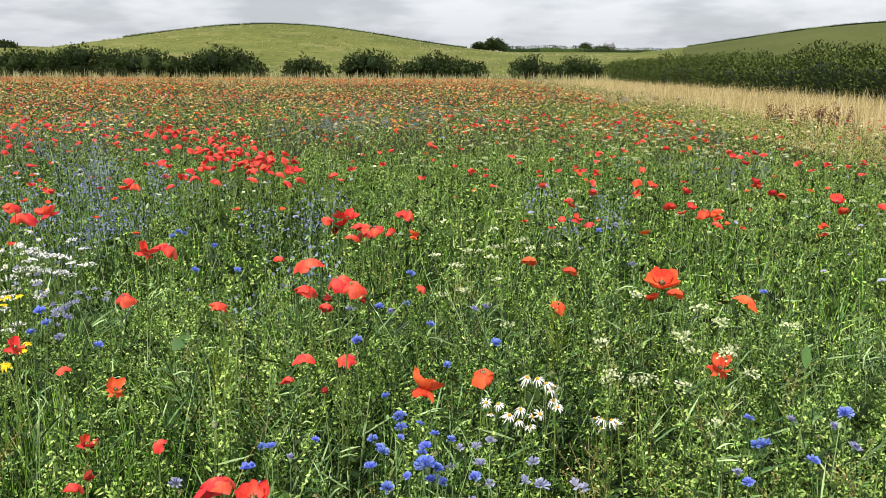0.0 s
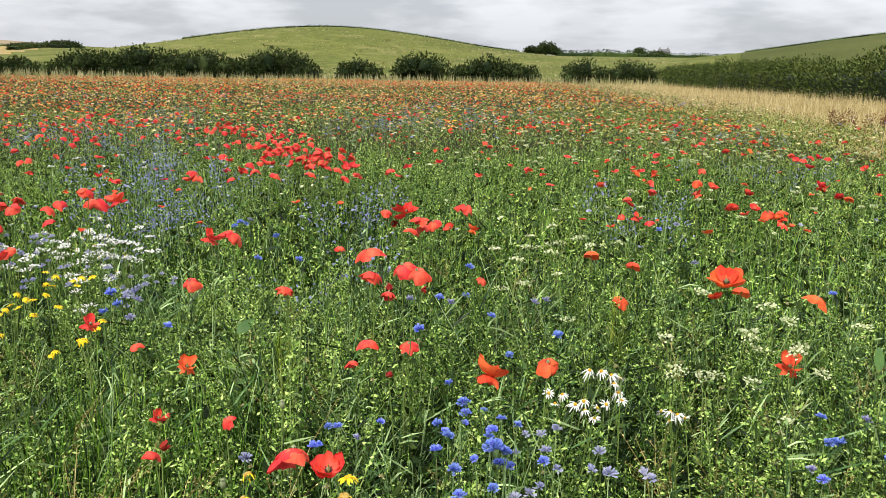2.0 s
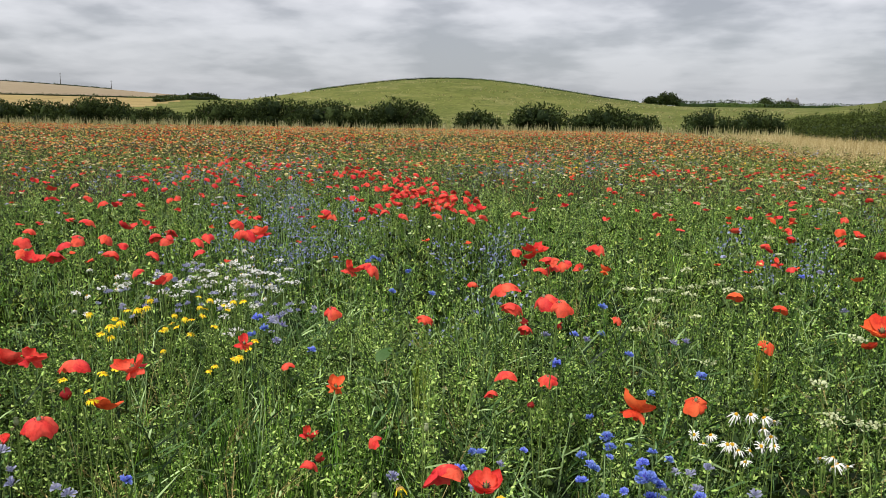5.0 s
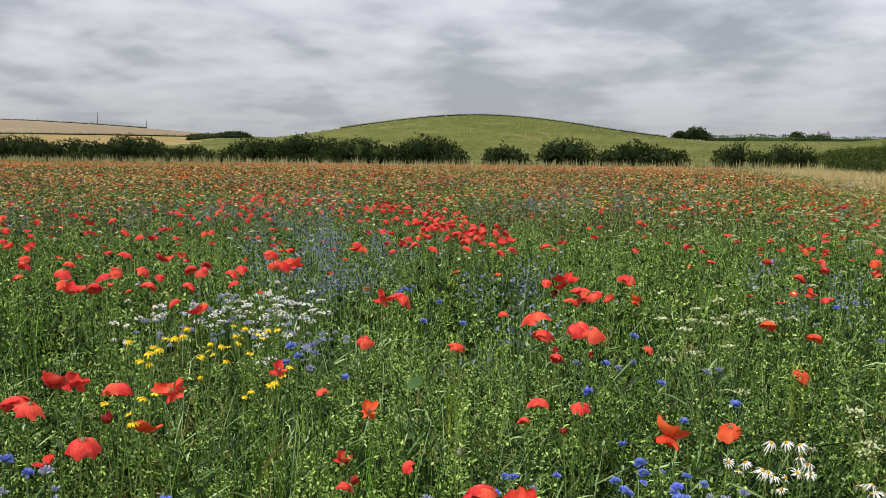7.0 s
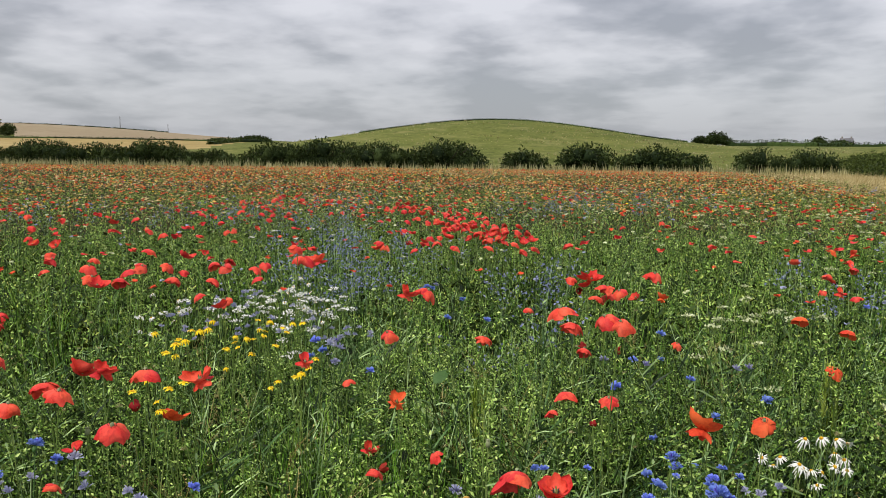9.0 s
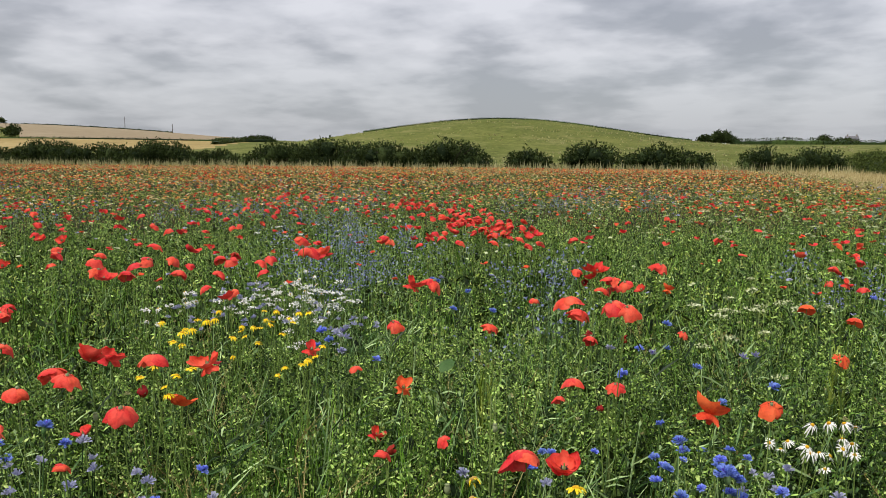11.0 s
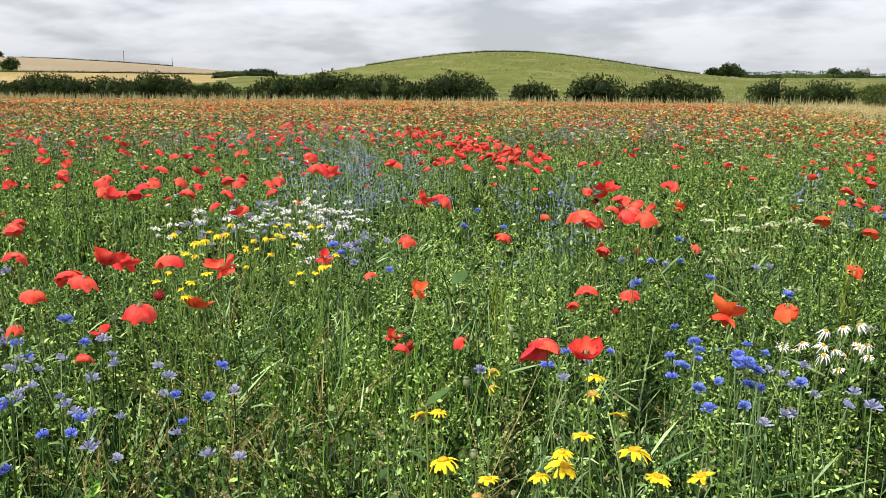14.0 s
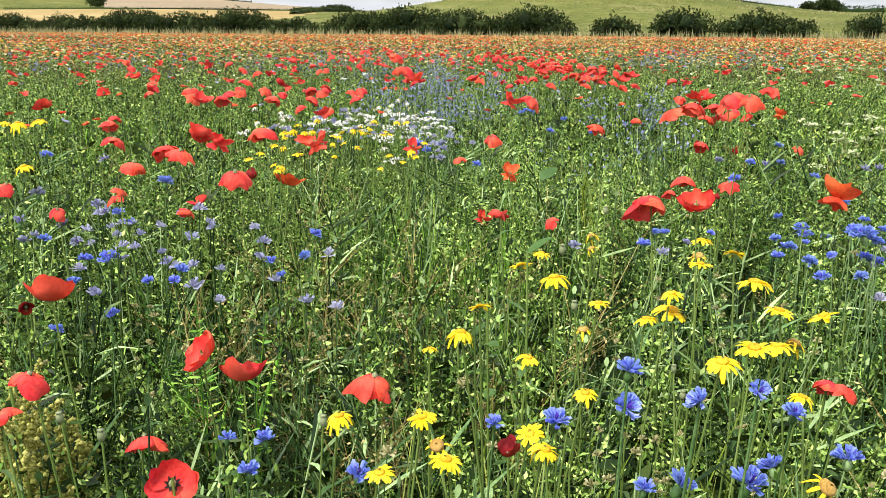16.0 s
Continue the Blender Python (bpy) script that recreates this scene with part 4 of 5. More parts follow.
def daisy(name, rays, length, width, disc_r, dome, ray_mat, disc_mat, label, category, group, droop, tilt, stem_mat):
    root = new(name)
    tagged(root, label, category, group)
    part("stem", flower_stem(STEM, 0.0016, stem_mat, 0.05), root)
    face = RNG.uniform(0, 6.3)
    disc = Sprig()
    disc.ball((0, 0, 0.001), disc_r, disc_r * dome, 0, 7, 14, 0.07)
    part("disc", tilted(disc.mesh("disc", [disc_mat]), tilt, face), root, "domed disc of tiny florets")
    cal = Sprig()
    cal.ball((0, 0, -0.003), disc_r * 0.9, disc_r * 0.5, 0, 3, 8)
    part("calyx", tilted(cal.mesh("calyx", [stem_mat], True), tilt, face), root)
    for k in range(rays):
        a = k * 2 * math.pi / rays + RNG.normal(0, 0.1)
        lift = RNG.normal(0.15, 0.14)
        s = Sprig()
        s.blade(around(a, 0) * disc_r * 0.8, around(a, lift), length * RNG.uniform(0.85, 1.1), width * RNG.uniform(0.85, 1.1), droop * RNG.uniform(0.4, 1.5), 4, 0, (0.6, 0.95, 1.0, 0.95, 0.45), RNG.normal(0, 0.25))
        part("ray_petal", tilted(s.mesh("ray_petal", [ray_mat], True), tilt, face), root)
    return root


def set_down(kinds, rows, turn=None):
    """Copies of the kinds at rows of (x, y, height of the head, size)."""
    for x, y, z, size in rows:
        made = copy_thing(kinds[RNG.integers(0, len(kinds))], pose(x, y, 0, 0, 0, float(RNG.uniform(0, 360)) if turn is None else turn))
        for c in made.children:
            if c.name.startswith("stem"):
                c.scale = (1, 1, z / STEM)
            else:
                c.location, c.scale = (0, 0, z), (size, size, size)


def put_away(kinds):
    """The patterns themselves stand in the meadow too, behind the viewpoint."""
    for i, k in enumerate(kinds):
        a = RNG.uniform(2.2, 4.6)
        r = RNG.uniform(1.6, 4.0)
        k.location = (r * math.sin(a), r * math.cos(a), 0)
        for c in k.children:
            if not c.name.startswith("stem"):
                c.location = (0, 0, STEM)


RED, ORANGE, WITHERED = "scarlet poppy with thin crumpled petals on a hairy stem", "orange-red poppy with a shallow bowl of petals", "withered dark red poppy hanging on its stem"
REDS = [poppy(k, M_RED, RED) for k in ("dome", "cup", "ragged", "bowl", "dome", "ragged", "dome", "side", "ragged", "butterfly", "dome", "folded")]
FAR_REDS = [poppy(k, M_RED, RED, (6, 4)) for k in ("dome", "cup", "ragged", "dome", "ragged", "side", "dome")]
ORANGES = [poppy(k, M_ORANGE, ORANGE) for k in ("dome", "ragged", "cup", "folded", "bowl")]
MIXED = REDS + ORANGES[:2]
POPPIES_RIGHT = [
    (1.04, 2.63, 0.76, 1.08), (-0.14, 3.52, 0.76, 0.77), (0.9, 3.63, 0.76, 0.65),
]
POPPIES_FAR_RIGHT = [
    (1.18, 4.37, 0.75, 1.08), (1.2, 4.19, 0.75, 0.66), (1.3, 4.38, 0.75, 0.89), (1.34, 4.28, 0.75, 1.16), (1.4, 4.32, 0.75, 1.35),
    (1.32, 3.96, 0.75, 0.81), (1.97, 5.33, 0.75, 1.35), (1.91, 4.89, 0.75, 1.02), (1.97, 4.89, 0.75, 0.91), (2.2, 4.67, 0.75, 1.34),
    (2.07, 4.3, 0.75, 1.13), (2.42, 4.57, 0.75, 1.11), (0.55, 5.07, 0.75, 1.11), (0.66, 4.62, 0.75, 0.81), (0.65, 4.4, 0.75, 0.87),
    (0.56, 4.03, 0.75, 0.71), (0.64, 4.01, 0.75, 0.88), (0.68, 3.91, 0.75, 0.78),
]
POPPIES_BACK_RIGHT = [
    (2.51, 7.17, 0.75, 1.0), (2.55, 7.13, 0.75, 1.0), (2.62, 7.13, 0.75, 1.0), (2.27, 6.84, 0.75, 1.0), (2.36, 6.94, 0.75, 1.0),
    (2.23, 6.38, 0.75, 1.0), (2.4, 7.39, 0.75, 1.0), (2.63, 6.38, 0.75, 1.0), (0.87, 5.89, 0.75, 1.0), (0.97, 5.74, 0.75, 1.0),
    (1.2, 7.14, 0.75, 1.0), (0.85, 4.96, 0.75, 1.0), (1.85, 7.44, 0.75, 1.0), (2.14, 7.72, 0.75, 1.0), (1.82, 8.31, 0.75, 1.0),
    (1.36, 6.03, 0.75, 1.0), (1.2, 5.4, 0.75, 1.0), (1.09, 4.86, 0.75, 1.0), (1.25, 5.15, 0.75, 1.0), (1.41, 4.93, 0.75, 1.0),
    (-0.34, 7.8, 0.75, 1.0), (-0.27, 7.48, 0.75, 1.0), (-0.65, 7.15, 0.75, 1.0),
]
POPPIES_LEFT = [
    (-1.33, 1.15, 0.78, 0.62), (-1.08, 1.06, 0.78, 0.55), (-1.93, 1.72, 0.78, 1.0),
]
POPPIES_LEFT_BACK = [
    (-3.08, 3.37, 0.77, 1.35), (-2.8, 3.08, 0.77, 1.35), (-2.6, 2.89, 0.77, 1.35), (-2.64, 3.07, 0.77, 1.35), (-2.8, 3.33, 0.77, 1.35),
    (-2.82, 3.47, 0.77, 1.35), (-3.26, 4.09, 0.77, 1.35), (-2.73, 3.58, 0.77, 1.35), (-2.42, 3.2, 0.77, 1.35), (-2.89, 3.93, 0.77, 1.35),
    (-2.83, 4.05, 0.77, 0.77), (-2.51, 3.41, 0.77, 0.95), (-2.55, 3.71, 0.77, 1.3), (-2.42, 3.62, 0.77, 1.35), (-2.21, 3.23, 0.77, 1.14),
    (-2.53, 3.85, 0.77, 1.13), (-1.8, 2.66, 0.77, 1.01), (-1.86, 2.78, 0.77, 0.98), (-2.03, 2.83, 0.77, 0.94), (-2.22, 3.64, 0.77, 1.24),
    (-2.28, 3.81, 0.77, 1.19), (-2.05, 3.35, 0.77, 0.97),
]
POPPIES_FAR_LEFT = [
    (-3.52, 3.57, 0.76, 1.35), (-3.76, 3.79, 0.76, 1.19), (-3.22, 3.2, 0.76, 0.81), (-4.22, 4.12, 0.76, 1.18), (-6.21, 6.03, 0.76, 1.35),
    (-5.23, 5.12, 0.76, 1.35), (-4.59, 4.46, 0.76, 1.13), (-3.41, 3.08, 0.76, 1.13), (-2.4, 2.14, 0.76, 1.08), (-2.52, 2.28, 0.76, 0.92),
    (-4.86, 5.66, 0.76, 1.35), (-5.06, 6.17, 0.76, 1.35), (-4.17, 5.25, 0.76, 1.33), (-3.89, 5.03, 0.76, 1.27), (-4.81, 6.88, 0.76, 1.35),
    (-4.09, 6.11, 0.76, 1.0), (-3.56, 5.38, 0.76, 1.0), (-3.55, 5.49, 0.76, 1.0), (-3.44, 5.65, 0.76, 1.0), (-5.08, 8.06, 0.76, 1.0),
    (-5.3, 8.61, 0.76, 1.0), (-4.87, 8.15, 0.76, 1.0), (-4.41, 7.55, 0.76, 1.0), (-4.1, 7.37, 0.76, 1.0),
]
POPPIES_MIDDLE = [
    (-2.08, 4.99, 0.78, 1.35), (-1.95, 4.76, 0.78, 1.35), (-1.95, 4.64, 0.78, 1.12),
]
POPPIES_FRONT = [
    (-0.57, 1.33, 0.77, 0.55), (-0.88, 1.87, 0.77, 0.55), (-1.08, 2.01, 0.77, 0.79), (-0.33, 2.44, 0.77, 0.85),
]
POPPIES_NEAR = [
    (-0.54, 0.42, 0.72, 0.79), (-0.8, 0.45, 0.72, 0.55), (-0.01, 0.89, 0.72, 0.55), (0.01, 0.88, 0.72, 0.55), (-3.47, 2.75, 0.72, 1.35),
    (-3.54, 3.93, 0.72, 1.35), (-4.32, 4.42, 0.72, 1.35), (-2.64, 2.37, 0.72, 0.93), (-1.86, 1.29, 0.72, 0.69), (-1.51, 1.14, 0.72, 0.62),
    (-1.51, 1.3, 0.72, 0.61), (-1.29, 1.33, 0.72, 0.55), (-5.8, 4.43, 0.72, 1.35), (-8.14, 7.04, 0.72, 1.35), (-7.03, 6.74, 0.72, 1.35),
]
KNOWN_MID = [
    (-0.46, 2.73, 0.84, 1.52), (-0.32, 2.15, 0.91, 1.06), (-0.24, 2.13, 0.94, 1.09), (-0.19, 2.07, 0.94, 0.86), (-1.08, 2.86, 0.83, 1.19),
    (-1.01, 2.91, 0.84, 1.34), (-0.6, 2.24, 0.83, 0.92), (-1.08, 2.64, 0.72, 0.92), (-1.58, 2.9, 0.99, 1.13), (-1.6, 2.98, 0.94, 1.47),
    (-1.76, 3.43, 0.86, 1.41),
]
KNOWN_FRONT = [
    (-0.34, 2.13, 0.72, 1.07), (-0.35, 2.01, 0.7, 0.53), (-0.22, 2.14, 0.71, 0.86), (-0.64, 3.08, 0.76, 0.72), (-0.28, 1.25, 0.84, 1.01),
    (-0.2, 1.17, 0.85, 0.8), (-0.74, 1.69, 0.66, 0.63), (-0.57, 1.67, 0.68, 0.56), (-0.18, 3.56, 0.86, 1.27), (-0.06, 2.82, 0.72, 0.58),
]
KNOWN_ORANGE = [
    (0.03, 1.84, 0.76, 1.23), (0.16, 1.92, 0.76, 0.96), (-0.7, 1.77, 0.76, 0.68), (-1.19, 1.54, 0.74, 0.97), (0.32, 2.73, 0.86, 0.79),
    (0.46, 2.71, 0.83, 0.73), (0.42, 2.65, 0.72, 0.79), (0.84, 3.0, 0.71, 1.74), (0.81, 3.01, 0.64, 0.98), (0.84, 2.78, 0.74, 0.9),
    (0.83, 2.2, 0.68, 1.01),
]
KNOWN_LEFT = [
    (-1.19, 1.45, 0.88, 1.1), (-1.12, 1.55, 0.84, 1.04), (-1.14, 1.28, 0.81, 1.11), (-1.48, 1.45, 0.82, 1.16), (-1.4, 1.41, 0.82, 1.07),
    (-1.42, 1.51, 0.84, 0.97), (-1.45, 1.61, 0.81, 1.02), (-1.51, 1.37, 0.79, 1.06),
]
KNOWN_NEAR = [
    (-0.74, 0.69, 0.7, 0.88), (-0.7, 0.72, 0.67, 1.08), (-0.57, 0.84, 0.64, 0.97), (-0.99, 0.68, 0.75, 1.08), (-0.78, 0.62, 0.61, 0.8),
    (-0.85, 0.53, 0.72, 0.72),
]
CORNFLOWERS_NEAR = [
    (-0.43, 0.55, 0.68, 0.79), (0.01, 0.78, 0.68, 0.91), (-0.06, 0.73, 0.68, 0.83), (-0.08, 0.69, 0.68, 1.05), (-0.14, 0.66, 0.68, 0.92),
    (-0.17, 0.64, 0.68, 0.67), (-0.53, 0.51, 0.68, 0.72), (-1.19, 0.82, 0.68, 0.61),
]
CORNFLOWERS_LEFT = [
    (-1.26, 0.98, 0.68, 0.79), (-1.62, 1.13, 0.68, 0.97), (-1.84, 1.36, 0.68, 1.12), (-2.33, 1.8, 0.68, 1.21), (-2.09, 1.82, 0.68, 1.14),
    (-1.6, 1.33, 0.68, 0.94), (-1.52, 1.28, 0.68, 0.98), (-1.48, 1.28, 0.68, 0.96), (-1.35, 1.34, 0.68, 0.8), (-1.51, 1.15, 0.68, 0.86),
    (-1.37, 1.06, 0.68, 0.79), (-1.47, 1.02, 0.68, 0.81), (-1.05, 1.0, 0.68, 0.78), (-1.06, 0.93, 0.68, 0.59), (-1.02, 0.95, 0.68, 0.64),
    (-0.87, 1.05, 0.68, 0.58), (-1.4, 1.23, 0.68, 0.78), (-1.45, 1.05, 0.68, 0.74),
]
CORNFLOWERS_RIGHT = [
    (-0.04, 1.84, 0.67, 0.94), (-0.03, 1.78, 0.67, 0.84), (-0.06, 1.66, 0.67, 0.79), (-0.2, 2.71, 0.67, 0.94), (-0.13, 3.16, 0.67, 1.09),
    (-0.11, 2.75, 0.67, 0.85), (-0.01, 2.53, 0.67, 0.88), (-0.31, 1.67, 0.67, 0.73), (-0.33, 1.67, 0.67, 0.6), (-0.22, 1.71, 0.67, 0.55),
    (-0.09, 1.72, 0.67, 0.68), (0.06, 2.18, 0.67, 0.76),
]
CORNFLOWERS_FRONT = [
    (1.06, 1.94, 0.66, 1.09), (1.0, 1.86, 0.66, 0.88), (1.0, 1.76, 0.66, 0.93), (0.88, 1.69, 0.66, 0.88), (0.8, 1.76, 0.66, 1.05),
    (0.78, 1.76, 0.66, 0.74), (0.81, 1.9, 0.66, 0.71), (0.91, 1.89, 0.66, 0.88), (0.7, 1.63, 0.66, 0.69), (0.71, 1.59, 0.66, 0.75),
    (0.01, 1.82, 0.66, 0.65), (-0.07, 1.7, 0.66, 0.69), (-0.08, 1.61, 0.66, 0.86), (-0.09, 1.98, 0.66, 0.71), (-0.04, 1.84, 0.66, 0.59),
    (-0.03, 1.75, 0.66, 0.56), (-0.26, 1.64, 0.66, 0.68), (-0.34, 1.59, 0.66, 0.94), (-0.47, 1.52, 0.66, 0.8), (-0.23, 2.38, 0.66, 0.65),
    (0.09, 1.62, 0.66, 0.59),
]
CORNFLOWERS_FAR = [
    (-1.33, 2.56, 0.68, 1.12), (-1.25, 2.58, 0.68, 1.23), (-1.2, 2.49, 0.68, 1.08), (-1.24, 2.44, 0.68, 0.96), (-1.24, 2.35, 0.68, 0.94),
    (-0.98, 2.25, 0.68, 0.87), (-1.13, 2.31, 0.68, 0.91), (-1.33, 3.74, 0.68, 1.0), (-1.34, 3.84, 0.68, 1.0), (-1.31, 3.9, 0.68, 1.0),
    (-1.3, 3.8, 0.68, 1.0), (-0.83, 3.13, 0.68, 1.0), (-1.06, 3.55, 0.68, 1.0), (-1.0, 3.12, 0.68, 1.0), (-0.29, 2.64, 0.68, 1.0),
    (-0.15, 2.62, 0.68, 1.0), (0.13, 2.67, 0.68, 1.0), (0.17, 2.7, 0.68, 1.0), (0.2, 2.34, 0.68, 1.0), (-0.22, 2.34, 0.68, 1.0),
    (1.2, 2.94, 0.68, 0.95), (0.79, 3.33, 0.68, 1.0), (0.75, 4.02, 0.68, 1.0), (0.86, 4.17, 0.68, 1.0),
]
MARIGOLDS_NEAR = [
    (-0.36, 0.55, 0.76, 0.58), (-0.43, 0.52, 0.76, 0.55), (-0.35, 0.45, 0.76, 0.56), (-0.31, 0.49, 0.76, 0.62), (-0.26, 0.56, 0.76, 0.55),
    (-0.24, 0.54, 0.76, 0.55), (-0.2, 1.3, 0.76, 0.78),
]
MARIGOLDS_MORE = [
    (-0.04, 0.76, 0.75, 0.55), (-0.24, 0.68, 0.75, 0.55), (-0.44, 1.07, 0.75, 0.8), (-1.88, 1.36, 0.75, 1.07), (-2.7, 2.0, 0.75, 1.35),
    (-2.68, 2.07, 0.75, 1.35), (-2.74, 1.98, 0.75, 1.15),
]
MARIGOLDS_LEFT = [
    (-1.62, 2.34, 0.78, 0.57), (-1.43, 2.41, 0.78, 0.63), (-1.6, 2.19, 0.78, 0.62), (-1.53, 2.01, 0.78, 0.76), (-1.53, 2.06, 0.78, 0.71),
    (-1.37, 2.16, 0.78, 0.51), (-1.69, 2.12, 0.78, 0.55), (-1.34, 2.15, 0.78, 0.51), (-1.23, 2.1, 0.78, 0.55), (-1.37, 2.09, 0.78, 0.51),
    (-1.35, 1.65, 0.78, 0.48), (-1.32, 1.56, 0.78, 0.52), (-1.25, 1.67, 0.78, 0.74), (-1.16, 1.46, 0.78, 0.62), (-1.21, 1.51, 0.78, 0.44),
    (-1.04, 2.0, 0.78, 0.51), (-1.01, 1.85, 0.78, 0.59), (-1.03, 1.76, 0.78, 0.47), (-1.34, 2.41, 0.78, 0.62), (-1.31, 2.42, 0.78, 0.62),
    (-1.35, 2.01, 0.78, 0.49), (-1.33, 2.2, 0.78, 0.51), (-1.73, 2.42, 0.72, 0.82), (-1.72, 2.46, 0.72, 0.72), (-1.54, 2.52, 0.72, 0.55),
    (-1.5, 2.49, 0.72, 0.54), (-1.63, 2.66, 0.72, 0.51), (-1.47, 2.57, 0.72, 0.6), (-1.42, 2.51, 0.72, 0.53), (-1.72, 2.28, 0.72, 0.58),
    (-1.64, 2.11, 0.72, 0.75), (-1.59, 2.09, 0.72, 0.63), (-1.56, 2.39, 0.72, 0.52), (-1.49, 2.23, 0.72, 0.5), (-1.46, 2.25, 0.72, 0.55),
    (-1.37, 2.19, 0.72, 0.58), (-1.12, 2.1, 0.72, 0.58), (-1.11, 2.0, 0.72, 0.51), (-1.35, 2.01, 0.72, 0.43), (-1.38, 1.78, 0.72, 0.64),
    (-1.12, 1.88, 0.72, 0.43),
]
DAISIES_FRONT = [
    (0.29, 2.23, 0.62, 1.31), (0.31, 2.1, 0.67, 1.23), (0.32, 1.95, 0.72, 1.14), (0.35, 2.14, 0.62, 1.16), (0.34, 1.96, 0.67, 1.07),
    (0.34, 1.93, 0.72, 1.04), (0.17, 2.05, 0.62, 1.11), (0.2, 1.93, 0.67, 1.05), (0.22, 1.76, 0.72, 1.04), (0.26, 2.01, 0.62, 1.2),
    (0.28, 1.86, 0.67, 1.11), (0.29, 1.77, 0.72, 1.05), (0.28, 1.91, 0.62, 1.05), (0.43, 1.86, 0.67, 1.03), (0.43, 1.75, 0.72, 1.05),
    (0.49, 1.96, 0.62, 1.18), (0.48, 1.83, 0.67, 1.01), (0.24, 1.73, 0.72, 0.94), (0.36, 2.03, 0.62, 1.11), (0.18, 1.87, 0.67, 0.92),
    (0.42, 1.7, 0.72, 0.85),
]
WHITES_LEFT = [
    (-2.31, 2.9, 0.74, 0.94), (-2.11, 2.81, 0.74, 0.89), (-2.02, 2.69, 0.74, 0.86), (-1.98, 2.47, 0.74, 0.91), (-1.93, 2.64, 0.74, 0.94),
    (-1.95, 2.6, 0.74, 0.73), (-1.87, 2.27, 0.74, 0.75), (-1.8, 2.24, 0.74, 0.74), (-1.86, 2.44, 0.74, 0.69), (-1.79, 3.07, 0.74, 0.79),
    (-1.76, 3.13, 0.74, 0.8), (-1.64, 3.01, 0.74, 0.76), (-1.8, 3.4, 0.74, 0.85), (-1.92, 3.56, 0.74, 1.03), (-1.84, 3.19, 0.74, 0.82),
    (-1.54, 2.97, 0.74, 0.75), (-1.43, 2.86, 0.74, 0.72), (-1.67, 3.17, 0.74, 0.8), (-1.82, 3.29, 0.74, 0.84), (-1.34, 2.63, 0.74, 0.66),
    (-1.66, 2.92, 0.74, 0.75), (-1.52, 2.83, 0.74, 0.72),
]
KNOWN_MARIGOLDS = [
    (-0.38, 0.98, 0.8, 0.56), (-0.3, 0.76, 0.84, 0.76), (-0.26, 0.81, 0.8, 0.55), (-0.23, 0.97, 0.73, 0.7), (-0.2, 0.97, 0.77, 0.64),
    (-0.2, 0.99, 0.74, 0.98), (-0.16, 0.88, 0.84, 0.6), (-0.13, 0.98, 0.83, 0.59), (-0.1, 0.9, 0.82, 0.9), (-0.07, 0.9, 0.79, 0.7),
    (-0.02, 0.96, 0.77, 0.82), (-0.36, 0.64, 0.81, 0.64), (-0.34, 0.64, 0.84, 0.52), (-0.32, 0.74, 0.75, 0.58), (-0.45, 0.76, 0.73, 0.42),
    (-0.09, 0.77, 0.79, 0.8), (-0.07, 0.68, 0.83, 0.65), (-0.11, 0.6, 0.84, 0.65),
]
KNOWN_CORNFLOWERS = [
    (-0.3, 0.58, 0.75, 0.54), (-0.24, 0.57, 0.77, 0.77), (-0.18, 0.57, 0.83, 0.68), (-0.21, 0.74, 0.71, 0.98), (-0.11, 0.41, 0.89, 0.5),
    (-0.08, 0.53, 0.85, 0.49), (-0.05, 0.65, 0.78, 0.66), (-0.61, 0.64, 0.63, 0.81), (-0.64, 0.61, 0.64, 0.6),
]
KNOWN_CORNFLOWERS_LEFT = [
    (-0.88, 1.14, 0.69, 0.69), (-1.04, 1.25, 0.63, 0.72), (-0.97, 1.31, 0.68, 0.84), (-1.21, 1.15, 0.8, 0.9), (-1.22, 1.0, 0.68, 1.14),
    (-1.19, 0.89, 0.67, 0.76), (-1.12, 0.9, 0.62, 0.75), (-1.19, 0.84, 0.6, 0.75), (0.05, 1.44, 0.76, 1.2),
]
SPENT_MARIGOLDS = [
    (-0.34, 0.54, 0.74, 0.55), (-0.02, 0.61, 0.74, 0.65), (-0.25, 0.57, 0.74, 0.57), (-0.32, 0.52, 0.74, 0.55), (-0.2, 1.27, 0.74, 0.72),
    (-0.05, 0.93, 0.74, 0.71), (-0.39, 1.32, 0.74, 0.67), (-0.29, 0.87, 0.74, 0.55), (-0.37, 1.24, 0.74, 0.55),
]
PODS = [
    (-0.5, 0.6, 0.7, 0.89), (-0.41, 0.64, 0.7, 0.87), (-0.69, 0.48, 0.7, 0.92), (-0.76, 0.49, 0.7, 0.88), (-0.45, 1.71, 0.7, 1.31),
    (-0.45, 1.35, 0.7, 1.35), (-0.35, 1.06, 0.7, 1.1), (-0.16, 0.82, 0.7, 0.78), (-0.18, 0.89, 0.7, 0.73), (-1.38, 1.47, 0.7, 1.35),
]
WITHERED_POPPIES = [
    (-0.35, 2.58, 0.74, 1.01), (-0.53, 3.67, 0.74, 0.92), (-1.31, 1.56, 0.74, 0.8), (-0.59, 1.4, 0.74, 0.55), (-1.04, 0.68, 0.72, 0.55),
    (-0.29, 0.59, 0.72, 0.55), (-0.25, 2.64, 0.72, 0.77), (-0.23, 1.87, 0.72, 0.55),
]

